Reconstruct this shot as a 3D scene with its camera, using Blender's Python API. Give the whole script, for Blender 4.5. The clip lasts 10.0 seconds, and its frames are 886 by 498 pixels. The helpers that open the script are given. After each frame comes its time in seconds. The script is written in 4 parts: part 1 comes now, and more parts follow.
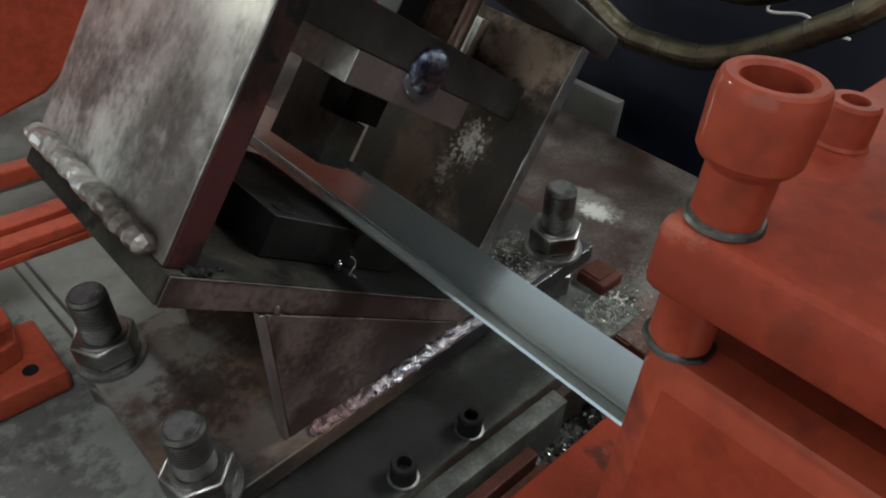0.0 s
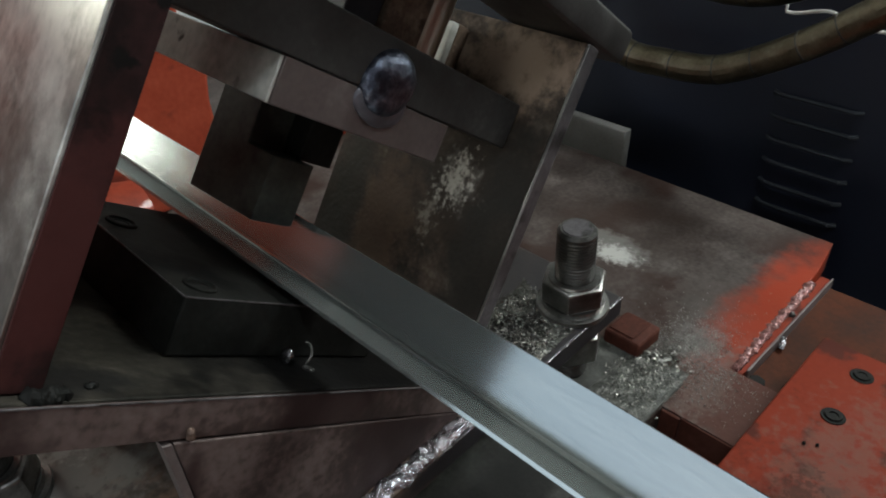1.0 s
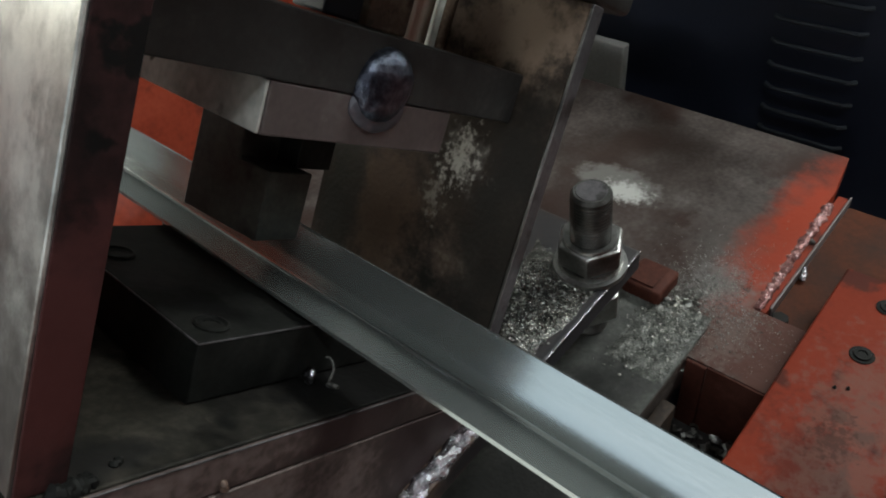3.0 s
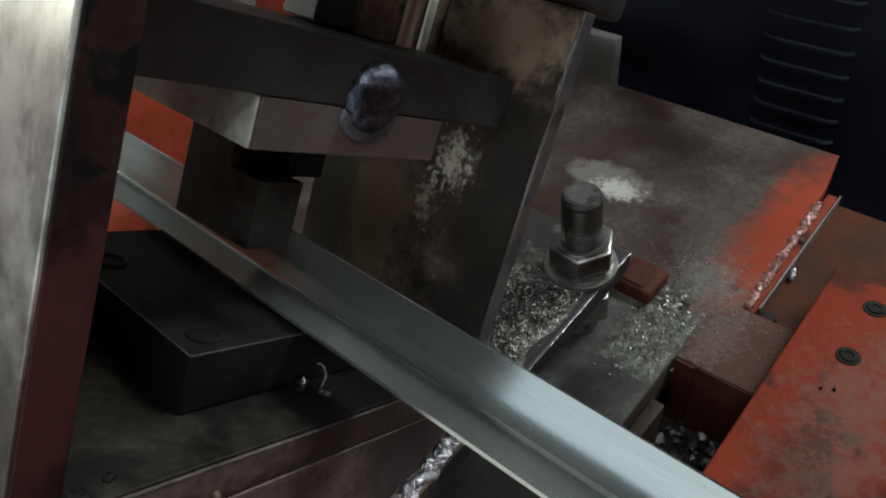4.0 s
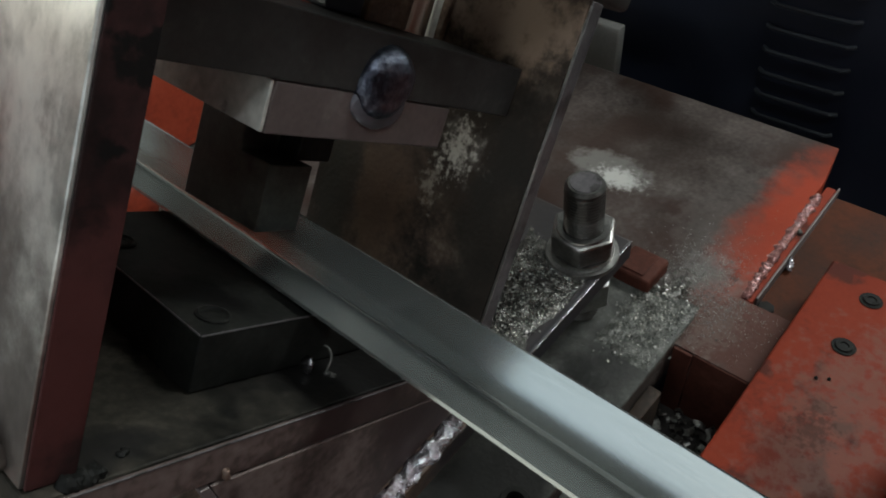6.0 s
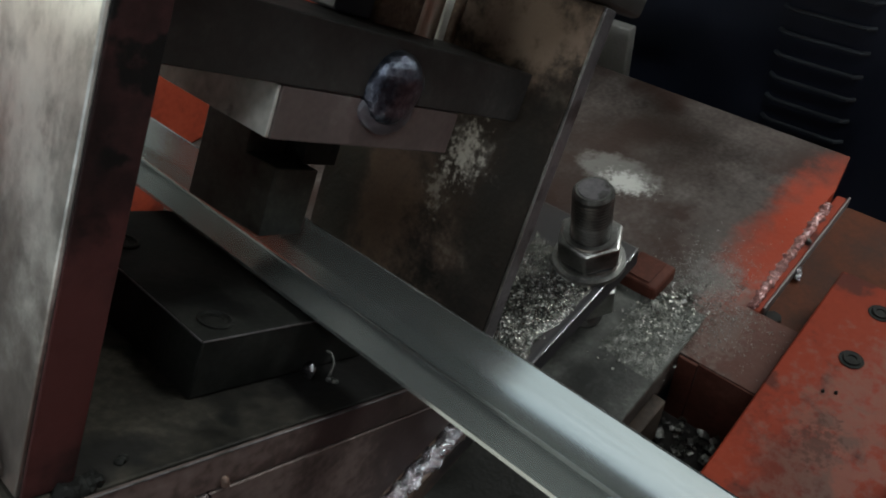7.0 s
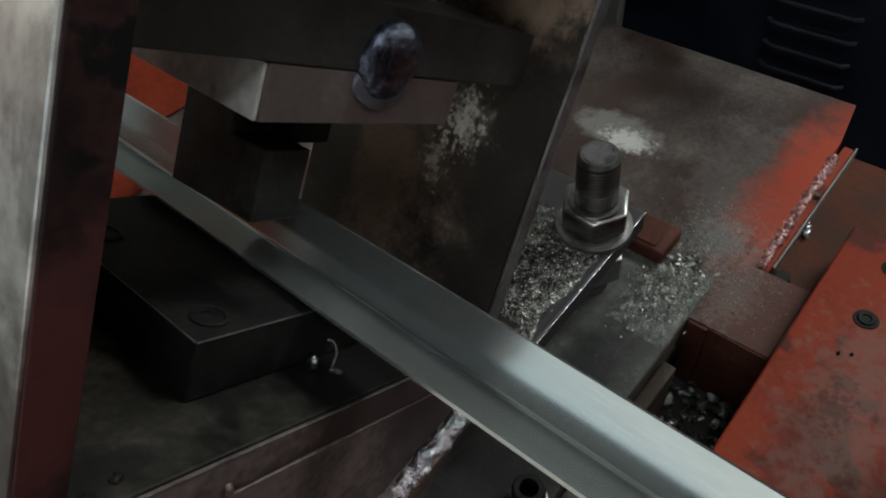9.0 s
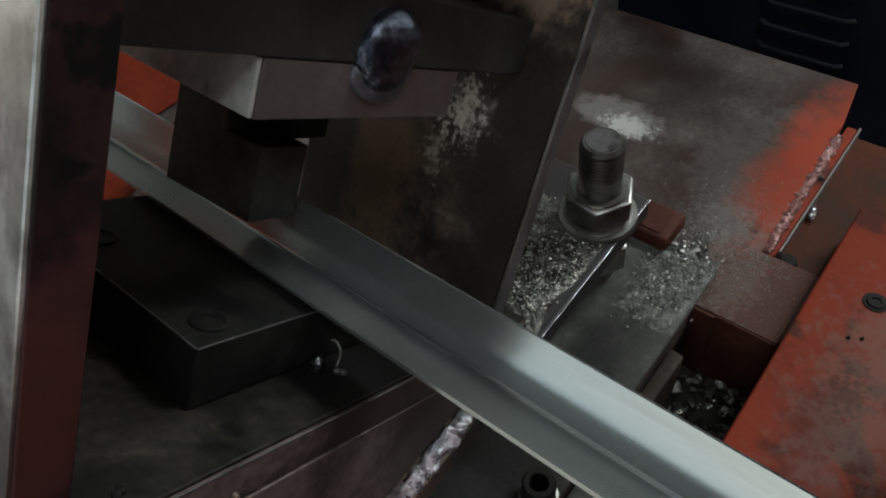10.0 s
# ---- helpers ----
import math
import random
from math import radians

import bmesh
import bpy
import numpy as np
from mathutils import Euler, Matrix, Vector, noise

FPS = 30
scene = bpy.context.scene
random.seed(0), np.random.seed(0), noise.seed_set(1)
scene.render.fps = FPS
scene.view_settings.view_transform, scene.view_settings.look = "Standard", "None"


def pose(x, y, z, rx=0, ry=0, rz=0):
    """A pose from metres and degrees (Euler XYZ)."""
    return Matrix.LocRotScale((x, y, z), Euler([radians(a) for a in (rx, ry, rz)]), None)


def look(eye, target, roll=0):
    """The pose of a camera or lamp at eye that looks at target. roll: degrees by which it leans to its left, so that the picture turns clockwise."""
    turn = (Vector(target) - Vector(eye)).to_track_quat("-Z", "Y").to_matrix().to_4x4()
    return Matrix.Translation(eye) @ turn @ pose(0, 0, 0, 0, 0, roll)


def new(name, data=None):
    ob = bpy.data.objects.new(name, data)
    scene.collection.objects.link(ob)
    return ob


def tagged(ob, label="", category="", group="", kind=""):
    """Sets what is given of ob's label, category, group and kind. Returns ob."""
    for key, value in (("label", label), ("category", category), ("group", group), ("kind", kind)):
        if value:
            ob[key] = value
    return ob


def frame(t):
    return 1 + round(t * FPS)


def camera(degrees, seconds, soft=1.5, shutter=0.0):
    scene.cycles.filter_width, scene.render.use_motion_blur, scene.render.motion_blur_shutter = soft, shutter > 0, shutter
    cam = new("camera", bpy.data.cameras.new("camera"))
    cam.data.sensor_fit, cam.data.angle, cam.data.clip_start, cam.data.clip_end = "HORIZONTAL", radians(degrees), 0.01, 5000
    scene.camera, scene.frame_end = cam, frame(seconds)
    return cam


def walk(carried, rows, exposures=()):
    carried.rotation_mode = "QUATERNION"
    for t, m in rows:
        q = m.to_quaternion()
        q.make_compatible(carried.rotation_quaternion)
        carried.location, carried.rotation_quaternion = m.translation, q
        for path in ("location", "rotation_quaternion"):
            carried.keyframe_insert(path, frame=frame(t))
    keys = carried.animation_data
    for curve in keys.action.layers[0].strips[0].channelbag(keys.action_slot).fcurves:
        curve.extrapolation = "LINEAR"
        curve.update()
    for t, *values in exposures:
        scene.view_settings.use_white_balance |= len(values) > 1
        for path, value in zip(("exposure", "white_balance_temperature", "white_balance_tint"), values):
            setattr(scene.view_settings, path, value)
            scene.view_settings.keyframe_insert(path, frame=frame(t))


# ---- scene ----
# Axes: X across the strip, Y along it into the press, Z up; origin on the press flange at the right-hand stud.
cam = camera(62.9, 10.0, soft=2.0)
METRES = 0.1886
BASE = pose(-0.3240, -0.2101, 0.2822, -37.573, -4.160, -43.198)
ROWS = [
    (0.0, 0.0, 0.0, 0.0, 0.0, 0.0, -0.0),
    (0.5, 0.0372, 0.3407, 0.0195, 1.03, 2.21, 2.1),
    (1.0, 0.048, 0.4915, 0.0303, 0.72, 4.41, 4.61),
    (1.5, 0.0364, 0.5587, 0.1052, 2.07, 2.1, 6.8),
    (2.0, 0.028, 0.5376, 0.1548, 1.83, -0.54, 8.93),
    (2.5, 0.0306, 0.5493, 0.1833, 1.21, -2.04, 9.92),
    (4.0, 0.0531, 0.5524, 0.2563, 0.21, -4.3, 10.06),
    (4.5, 0.0479, 0.5569, 0.2611, -0.23, -4.8, 9.98),
    (5.0, 0.0361, 0.5451, 0.2585, -0.28, -5.26, 9.89),
    (5.5, 0.0337, 0.5335, 0.2543, -0.3, -5.35, 9.69),
    (7.0, 0.0355, 0.5524, 0.2818, 0.44, -5.78, 8.01),
    (7.5, 0.0299, 0.5731, 0.2893, 0.52, -6.2, 8.19),
    (8.0, 0.0155, 0.5955, 0.2981, 0.53, -7.47, 8.61),
    (8.5, 0.0218, 0.6174, 0.3158, 0.06, -8.61, 9.01),
    (9.0, 0.0131, 0.6387, 0.3205, -0.72, -9.52, 10.03),
    (9.5, 0.0104, 0.6406, 0.3372, -0.96, -10.05, 10.38),
    (10.0, 0.0023, 0.6733, 0.3293, -1.23, -10.55, 11.42),
]
PATH = [(t, BASE @ pose(METRES * x, METRES * y, METRES * z, 90 + pitch, roll, yaw)) for t, x, y, z, yaw, pitch, roll in ROWS]
EXPOSURES = [(0.0, 0.05), (1.0, 0.0), (2.5, -0.05), (4.5, -0.18), (7.5, -0.28), (10.0, -0.42)]
walk(cam, PATH, EXPOSURES)

# ---- world and lights ----
world = bpy.data.worlds.new("world")
scene.world = world
world.use_nodes = True
wn = world.node_tree
sky = wn.nodes.new("ShaderNodeTexSky")
sky.sky_type, sky.sun_disc, sky.sun_elevation, sky.sun_rotation = "NISHITA", False, radians(35), radians(250)
wn.links.new(sky.outputs["Color"], wn.nodes["Background"].inputs["Color"])
wn.nodes["Background"].inputs["Strength"].default_value = 0.1


def area_lamp(name, eye, target, sx, sy, watts, colour):
    data = bpy.data.lights.new(name, "AREA")
    data.shape, data.size, data.size_y, data.energy, data.color = "RECTANGLE", sx, sy, watts, colour
    ob = new(name, data)
    ob.matrix_world = look(eye, target)
    return ob


# unseen windows, added to light and reflect in the side plate and strip
area_lamp("assumed_window_light", (-2.97, -0.40, 0.85), (0.0, -0.40, 0.85), 4.3, 1.7, 17, (0.85, 0.95, 0.98))
area_lamp("assumed_window_light", (-1.1, 2.97, 0.74), (-1.1, 0.0, 0.74), 0.8, 0.7, 40, (0.98, 1.0, 0.88))
# unseen broad ceiling panel, added to light the bed without a hose shadow
area_lamp("ceiling_light_glow", (2.15, -0.8, 2.32), (2.15, -0.8, 0.0), 0.80, 1.2, 100, (0.95, 1.0, 0.96))
area_lamp("ceiling_light_glow", (-0.7, -0.9, 2.32), (-0.7, -0.9, 0.0), 0.08, 1.2, 24, (0.88, 0.96, 1.0))

# ---- materials ----
MATS = {}


def surface(name, stops, rough=(0.4, 0.7), metal=0.0, scale=30.0, fine=400.0, bump=0.15, coat=0.0, stretch=(1, 1, 1), spots=None, spec=0.5, coat_rough=0.25):
    """Two scales of noise colour, roughness and relief. stops: (position, colour) pairs."""
    m = bpy.data.materials.new(name)
    m.use_nodes = True
    nt = m.node_tree
    n, l = nt.nodes, nt.links
    bsdf = n["Principled BSDF"]
    tc = n.new("ShaderNodeTexCoord")
    mp = n.new("ShaderNodeMapping")
    mp.inputs["Scale"].default_value = stretch
    l.new(tc.outputs["Object"], mp.inputs["Vector"])
    big = n.new("ShaderNodeTexNoise")
    big.inputs["Scale"].default_value, big.inputs["Detail"].default_value, big.inputs["Roughness"].default_value = scale, 7, 0.62
    small = n.new("ShaderNodeTexNoise")
    small.inputs["Scale"].default_value, small.inputs["Detail"].default_value = fine, 4
    for t in (big, small):
        l.new(mp.outputs["Vector"], t.inputs["Vector"])
    mix = n.new("ShaderNodeMath")
    mix.operation = "MULTIPLY_ADD"
    l.new(small.outputs["Fac"], mix.inputs[0])
    mix.inputs[1].default_value = 0.35
    l.new(big.outputs["Fac"], mix.inputs[2])
    sub = n.new("ShaderNodeMath")
    sub.operation = "SUBTRACT"
    l.new(mix.outputs[0], sub.inputs[0])
    sub.inputs[1].default_value = 0.175
    ramp = n.new("ShaderNodeValToRGB")
    e = ramp.color_ramp.elements
    while len(e) < len(stops):
        e.new(0.5)
    for el, (p, col) in zip(e, stops):
        el.position, el.color = p, (*col, 1)
    l.new(sub.outputs[0], ramp.inputs["Fac"])
    colour = ramp.outputs["Color"]
    if spots:
        sc, lo, hi, col, seed = spots
        sp = n.new("ShaderNodeTexNoise")
        sp.inputs["Scale"].default_value, sp.inputs["Detail"].default_value = sc, 5
        mp2 = n.new("ShaderNodeMapping")
        mp2.inputs["Location"].default_value = (seed, seed * 0.7, 0.3)
        l.new(mp.outputs["Vector"], mp2.inputs["Vector"])
        l.new(mp2.outputs["Vector"], sp.inputs["Vector"])
        mr = n.new("ShaderNodeMapRange")
        mr.inputs["From Min"].default_value, mr.inputs["From Max"].default_value = lo, hi
        l.new(sp.outputs["Fac"], mr.inputs["Value"])
        mx = n.new("ShaderNodeMix")
        mx.data_type = "RGBA"
        l.new(mr.outputs["Result"], mx.inputs["Factor"])
        l.new(colour, mx.inputs["A"])
        mx.inputs["B"].default_value = (*col, 1)
        colour = mx.outputs["Result"]
    l.new(colour, bsdf.inputs["Base Color"])
    rr = n.new("ShaderNodeMapRange")
    rr.inputs["From Min"].default_value, rr.inputs["From Max"].default_value = 0.3, 0.7
    rr.inputs["To Min"].default_value, rr.inputs["To Max"].default_value = rough
    l.new(big.outputs["Fac"], rr.inputs["Value"])
    l.new(rr.outputs["Result"], bsdf.inputs["Roughness"])
    bsdf.inputs["Metallic"].default_value = metal
    bsdf.inputs["Coat Weight"].default_value = coat
    bsdf.inputs["Coat Roughness"].default_value = coat_rough
    bsdf.inputs["Specular IOR Level"].default_value = spec
    bp = n.new("ShaderNodeBump")
    bp.inputs["Strength"].default_value, bp.inputs["Distance"].default_value = bump, 0.002
    l.new(mix.outputs[0], bp.inputs["Height"])
    l.new(bp.outputs["Normal"], bsdf.inputs["Normal"])
    MATS[name] = m
    return m


def blotch(m, centre, radii, colour, amount=1.0, wobble=0.9, scale=60.0, soft=0.5, rough=None):
    """A stain, paint or painted-light patch with a ragged edge round a centre, in the object's own space."""
    nt = m.node_tree
    n, l = nt.nodes, nt.links
    bsdf = n["Principled BSDF"]
    tc = n.new("ShaderNodeTexCoord")
    sub, div, ln = n.new("ShaderNodeVectorMath"), n.new("ShaderNodeVectorMath"), n.new("ShaderNodeVectorMath")
    sub.operation, div.operation, ln.operation = "SUBTRACT", "DIVIDE", "LENGTH"
    sub.inputs[1].default_value, div.inputs[1].default_value = centre, radii
    l.new(tc.outputs["Object"], sub.inputs[0])
    l.new(sub.outputs[0], div.inputs[0])
    l.new(div.outputs[0], ln.inputs[0])
    ns = n.new("ShaderNodeTexNoise")
    ns.inputs["Scale"].default_value, ns.inputs["Detail"].default_value, ns.inputs["Roughness"].default_value = scale, 6, 0.65
    l.new(tc.outputs["Object"], ns.inputs["Vector"])
    ma = n.new("ShaderNodeMath")
    ma.operation = "MULTIPLY_ADD"
    l.new(ns.outputs["Fac"], ma.inputs[0])
    ma.inputs[1].default_value = wobble * 2
    l.new(ln.outputs["Value"], ma.inputs[2])
    mr = n.new("ShaderNodeMapRange")
    mr.interpolation_type = "SMOOTHSTEP"
    mr.inputs["From Min"].default_value, mr.inputs["From Max"].default_value = 1 + wobble + soft * 0.5, 1 + wobble - soft * 0.5
    mr.inputs["To Max"].default_value = amount
    l.new(ma.outputs[0], mr.inputs["Value"])
    mx = n.new("ShaderNodeMix")
    mx.data_type = "RGBA"
    l.new(mr.outputs["Result"], mx.inputs["Factor"])
    l.new(bsdf.inputs["Base Color"].links[0].from_socket, mx.inputs["A"])
    mx.inputs["B"].default_value = (*colour, 1)
    l.new(mx.outputs["Result"], bsdf.inputs["Base Color"])
    if rough is not None:
        mf = n.new("ShaderNodeMix")
        l.new(mr.outputs["Result"], mf.inputs["Factor"])
        l.new(bsdf.inputs["Roughness"].links[0].from_socket, mf.inputs["A"])
        mf.inputs["B"].default_value = rough
        l.new(mf.outputs["Result"], bsdf.inputs["Roughness"])
    return m


def glow(name, colour, strength):
    m = bpy.data.materials.new(name)
    m.use_nodes = True
    b = m.node_tree.nodes["Principled BSDF"]
    b.inputs["Emission Color"].default_value, b.inputs["Emission Strength"].default_value = (*colour, 1), strength
    return m


GALV = surface("galvanised_strip", [(0.3, (0.34, 0.37, 0.365)), (0.7, (0.42, 0.45, 0.44))], (0.14, 0.20), 0.87, 18, 300, 0.0, stretch=(3, 0.25, 3), spots=(16, 0.52, 0.85, (0.25, 0.26, 0.245), 4.0))
SCRAPED = surface("scraped_steel", [(0.28, (0.14, 0.135, 0.122)), (0.44, (0.36, 0.355, 0.33)), (0.56, (0.60, 0.59, 0.555)), (0.75, (0.76, 0.75, 0.70))], (0.3, 0.48), 0.8, 34, 260, 0.16, stretch=(1, 1.25, 0.9), spots=(42, 0.57, 0.66, (0.24, 0.235, 0.22), 6.0))
PRIMER = surface("red_primer_edge", [(0.3, (0.004, 0.003, 0.003)), (0.45, (0.014, 0.0065, 0.0065)), (0.7, (0.034, 0.0135, 0.0135))], (0.6, 0.85), 0.0, 34, 350, 0.15, spots=(75, 0.55, 0.60, (0.004, 0.0035, 0.0035), 2.0), spec=0.15)
BROWN = surface("oily_brown_steel", [(0.28, (0.03, 0.022, 0.018)), (0.5, (0.085, 0.055, 0.042)), (0.66, (0.15, 0.09, 0.065)), (0.8, (0.21, 0.16, 0.13))], (0.35, 0.65), 0.25, 22, 240, 0.2, spots=(14, 0.52, 0.62, (0.025, 0.022, 0.02), 5.0))
RUST = surface("rusty_wall", [(0.28, (0.010, 0.009, 0.008)), (0.42, (0.028, 0.021, 0.017)), (0.54, (0.058, 0.041, 0.031)), (0.66, (0.095, 0.078, 0.060)), (0.76, (0.18, 0.15, 0.115))], (0.5, 0.8), 0.0, 42, 420, 0.4, spots=(13, 0.48, 0.6, (0.024, 0.017, 0.013), 1.0), spec=0.12)
SLAB = surface("dull_mill_steel", [(0.3, (0.009, 0.0085, 0.007)), (0.5, (0.024, 0.022, 0.018)), (0.62, (0.040, 0.036, 0.029)), (0.78, (0.070, 0.064, 0.052))], (0.5, 0.8), 0.1, 30, 320, 0.25, spots=(45, 0.56, 0.64, (0.007, 0.007, 0.006), 3.0), spec=0.1)
BED = surface("machine_bed_steel", [(0.28, (0.021, 0.015, 0.012)), (0.44, (0.043, 0.034, 0.030)), (0.56, (0.067, 0.055, 0.049)), (0.74, (0.11, 0.099, 0.090))], (0.5, 0.7), 0.0, 24, 300, 0.25, spots=(16, 0.48, 0.62, (0.032, 0.018, 0.014), 7.0), spec=0.15)
BEDGREY = surface("dusty_grey_steel", [(0.3, (0.026, 0.027, 0.024)), (0.52, (0.062, 0.064, 0.058)), (0.75, (0.13, 0.135, 0.12))], (0.5, 0.75), 0.0, 40, 420, 0.4, spec=0.2)
DIE = surface("black_die_steel", [(0.3, (0.004, 0.0045, 0.004)), (0.5, (0.0095, 0.010, 0.009)), (0.66, (0.017, 0.0175, 0.0155)), (0.8, (0.032, 0.032, 0.028))], (0.55, 0.8), 0.0, 40, 400, 0.12, spots=(30, 0.54, 0.64, (0.004, 0.004, 0.004), 3.0), spec=0.14)
PUNCH = surface("oiled_tool_steel", [(0.3, (0.012, 0.013, 0.011)), (0.5, (0.030, 0.032, 0.027)), (0.66, (0.046, 0.048, 0.041)), (0.8, (0.075, 0.077, 0.066))], (0.42, 0.62), 0.1, 60, 420, 0.12, spots=(55, 0.56, 0.64, (0.009, 0.009, 0.008), 3.0), spec=0.3)
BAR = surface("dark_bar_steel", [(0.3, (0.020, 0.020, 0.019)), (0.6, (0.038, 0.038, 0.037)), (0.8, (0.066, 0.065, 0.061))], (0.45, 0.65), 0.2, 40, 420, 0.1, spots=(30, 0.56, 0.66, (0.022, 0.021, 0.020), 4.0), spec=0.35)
EDGE = surface("worn_plate_edge", [(0.3, (0.045, 0.042, 0.045)), (0.6, (0.10, 0.095, 0.10)), (0.8, (0.20, 0.19, 0.195))], (0.35, 0.6), 0.35, 60, 500, 0.25, spots=(90, 0.56, 0.64, (0.03, 0.028, 0.028), 4.0))
PINK = surface("bare_bar_steel", [(0.3, (0.085, 0.071, 0.069)), (0.6, (0.135, 0.111, 0.108)), (0.8, (0.19, 0.167, 0.162))], (0.4, 0.6), 0.3, 30, 420, 0.08)
GREYCUT = surface("lightened_cut_steel", [(0.3, (0.32, 0.33, 0.305)), (0.55, (0.54, 0.55, 0.515)), (0.8, (0.66, 0.67, 0.63))], (0.4, 0.65), 0.1, 50, 300, 0.12, spots=(70, 0.64, 0.7, (0.07, 0.07, 0.06), 3.0))
WELD = surface("weld_metal", [(0.3, (0.22, 0.21, 0.22)), (0.6, (0.45, 0.44, 0.46)), (0.8, (0.7, 0.68, 0.7))], (0.14, 0.32), 1.0, 160, 700, 0.35)
WELDRED = surface("weld_metal_overpainted", [(0.3, (0.10, 0.045, 0.042)), (0.5, (0.24, 0.10, 0.09)), (0.72, (0.52, 0.40, 0.41))], (0.12, 0.34), 0.6, 190, 700, 0.8)
SILVERWELD = surface("bright_weld_run", [(0.3, (0.09, 0.088, 0.10)), (0.5, (0.32, 0.32, 0.35)), (0.7, (0.88, 0.90, 0.96))], (0.08, 0.30), 1.0, 210, 800, 1.0)
HEATTINT = surface("heat_tinted_steel", [(0.3, (0.085, 0.085, 0.10)), (0.6, (0.135, 0.135, 0.16)), (0.8, (0.20, 0.20, 0.23))], (0.3, 0.5), 0.4, 60, 420, 0.1)
BLUEWELD = surface("blued_weld_bead", [(0.3, (0.02, 0.022, 0.032)), (0.45, (0.05, 0.056, 0.078)), (0.58, (0.16, 0.185, 0.235)), (0.8, (0.45, 0.50, 0.58))], (0.26, 0.42), 1.0, 70, 300, 0.8)
ZINC = surface("zinc_nut", [(0.3, (0.15, 0.15, 0.145)), (0.6, (0.30, 0.30, 0.29)), (0.8, (0.50, 0.50, 0.48))], (0.28, 0.48), 1.0, 60, 600, 0.1)
STUD = surface("black_stud_steel", [(0.3, (0.035, 0.035, 0.033)), (0.6, (0.085, 0.085, 0.08)), (0.8, (0.17, 0.165, 0.155))], (0.35, 0.55), 0.8, 70, 700, 0.15)
ORANGE = surface("orange_paint", [(0.25, (0.15, 0.023, 0.012)), (0.5, (0.265, 0.039, 0.017)), (0.8, (0.34, 0.060, 0.028))], (0.55, 0.75), 0.0, 20, 260, 0.16, coat=0.35, spots=(34, 0.58, 0.68, (0.13, 0.024, 0.014), 9.0), spec=0.2, coat_rough=0.09)
ORANGEWORN = surface("worn_orange_paint", [(0.25, (0.11, 0.018, 0.009)), (0.42, (0.190, 0.026, 0.011)), (0.70, (0.22, 0.034, 0.015)), (0.78, (0.14, 0.07, 0.05)), (0.88, (0.19, 0.14, 0.12))], (0.5, 0.7), 0.0, 17, 300, 0.12, spots=(34, 0.60, 0.66, (0.075, 0.018, 0.012), 9.0), spec=0.12)
BROWNRED = surface("red_brown_paint", [(0.3, (0.032, 0.011, 0.008)), (0.55, (0.066, 0.022, 0.015)), (0.8, (0.105, 0.042, 0.030))], (0.5, 0.7), 0.0, 28, 380, 0.12, spec=0.1)
NAVY = surface("navy_cabinet_paint", [(0.3, (0.004, 0.006, 0.013)), (0.6, (0.007, 0.010, 0.021)), (0.8, (0.012, 0.016, 0.03))], (0.4, 0.6), 0.0, 12, 300, 0.05)
BRASS = surface("brassy_conduit", [(0.3, (0.11, 0.092, 0.062)), (0.6, (0.19, 0.165, 0.115)), (0.8, (0.28, 0.25, 0.19))], (0.3, 0.48), 1.0, 60, 500, 0.1)
CHIPS = surface("steel_chips", [(0.3, (0.10, 0.10, 0.09)), (0.55, (0.22, 0.22, 0.20)), (0.8, (0.55, 0.54, 0.50))], (0.22, 0.5), 0.9, 260, 900, 0.2)
CHROME = surface("polished_rod", [(0.3, (0.35, 0.30, 0.25)), (0.7, (0.55, 0.5, 0.44))], (0.36, 0.48), 1.0, 60, 500, 0.03, stretch=(4, 4, 0.3))
PALE = surface("pale_grey_panel", [(0.3, (0.20, 0.195, 0.18)), (0.7, (0.29, 0.285, 0.265))], (0.5, 0.7), 0.0, 16, 300, 0.06)
PALEWHITE = surface("pale_backdrop_paint", [(0.3, (0.50, 0.54, 0.54)), (0.7, (0.62, 0.66, 0.66))], (0.4, 0.6), 0.0, 16, 300, 0.05)
CONCRETE = surface("concrete", [(0.3, (0.20, 0.195, 0.185)), (0.6, (0.31, 0.30, 0.285)), (0.8, (0.38, 0.37, 0.35))], (0.7, 0.9), 0.0, 4, 60, 0.2)
PLASTER = surface("workshop_wall_paint", [(0.3, (0.46, 0.47, 0.47)), (0.7, (0.56, 0.57, 0.57))], (0.7, 0.9), 0.0, 2, 40, 0.1)
GROUND = surface("freshly_ground_steel", [(0.34, (0.08, 0.078, 0.07)), (0.48, (0.20, 0.20, 0.185)), (0.64, (0.45, 0.45, 0.42))], (0.25, 0.5), 0.3, 190, 900, 0.9)
CRUST = surface("oily_swarf_crust", [(0.3, (0.022, 0.022, 0.02)), (0.5, (0.075, 0.073, 0.066)), (0.7, (0.30, 0.29, 0.265))], (0.10, 0.26), 0.8, 190, 900, 0.5)
FILINGS = surface("grey_filings", [(0.3, (0.016, 0.017, 0.015)), (0.5, (0.055, 0.057, 0.050)), (0.72, (0.20, 0.20, 0.185))], (0.3, 0.6), 0.5, 150, 900, 0.6)
DARKORANGE = surface("dark_orange_paint", [(0.3, (0.024, 0.010, 0.006)), (0.55, (0.055, 0.017, 0.008)), (0.8, (0.10, 0.028, 0.012))], (0.5, 0.7), 0.0, 22, 300, 0.1, spec=0.1)
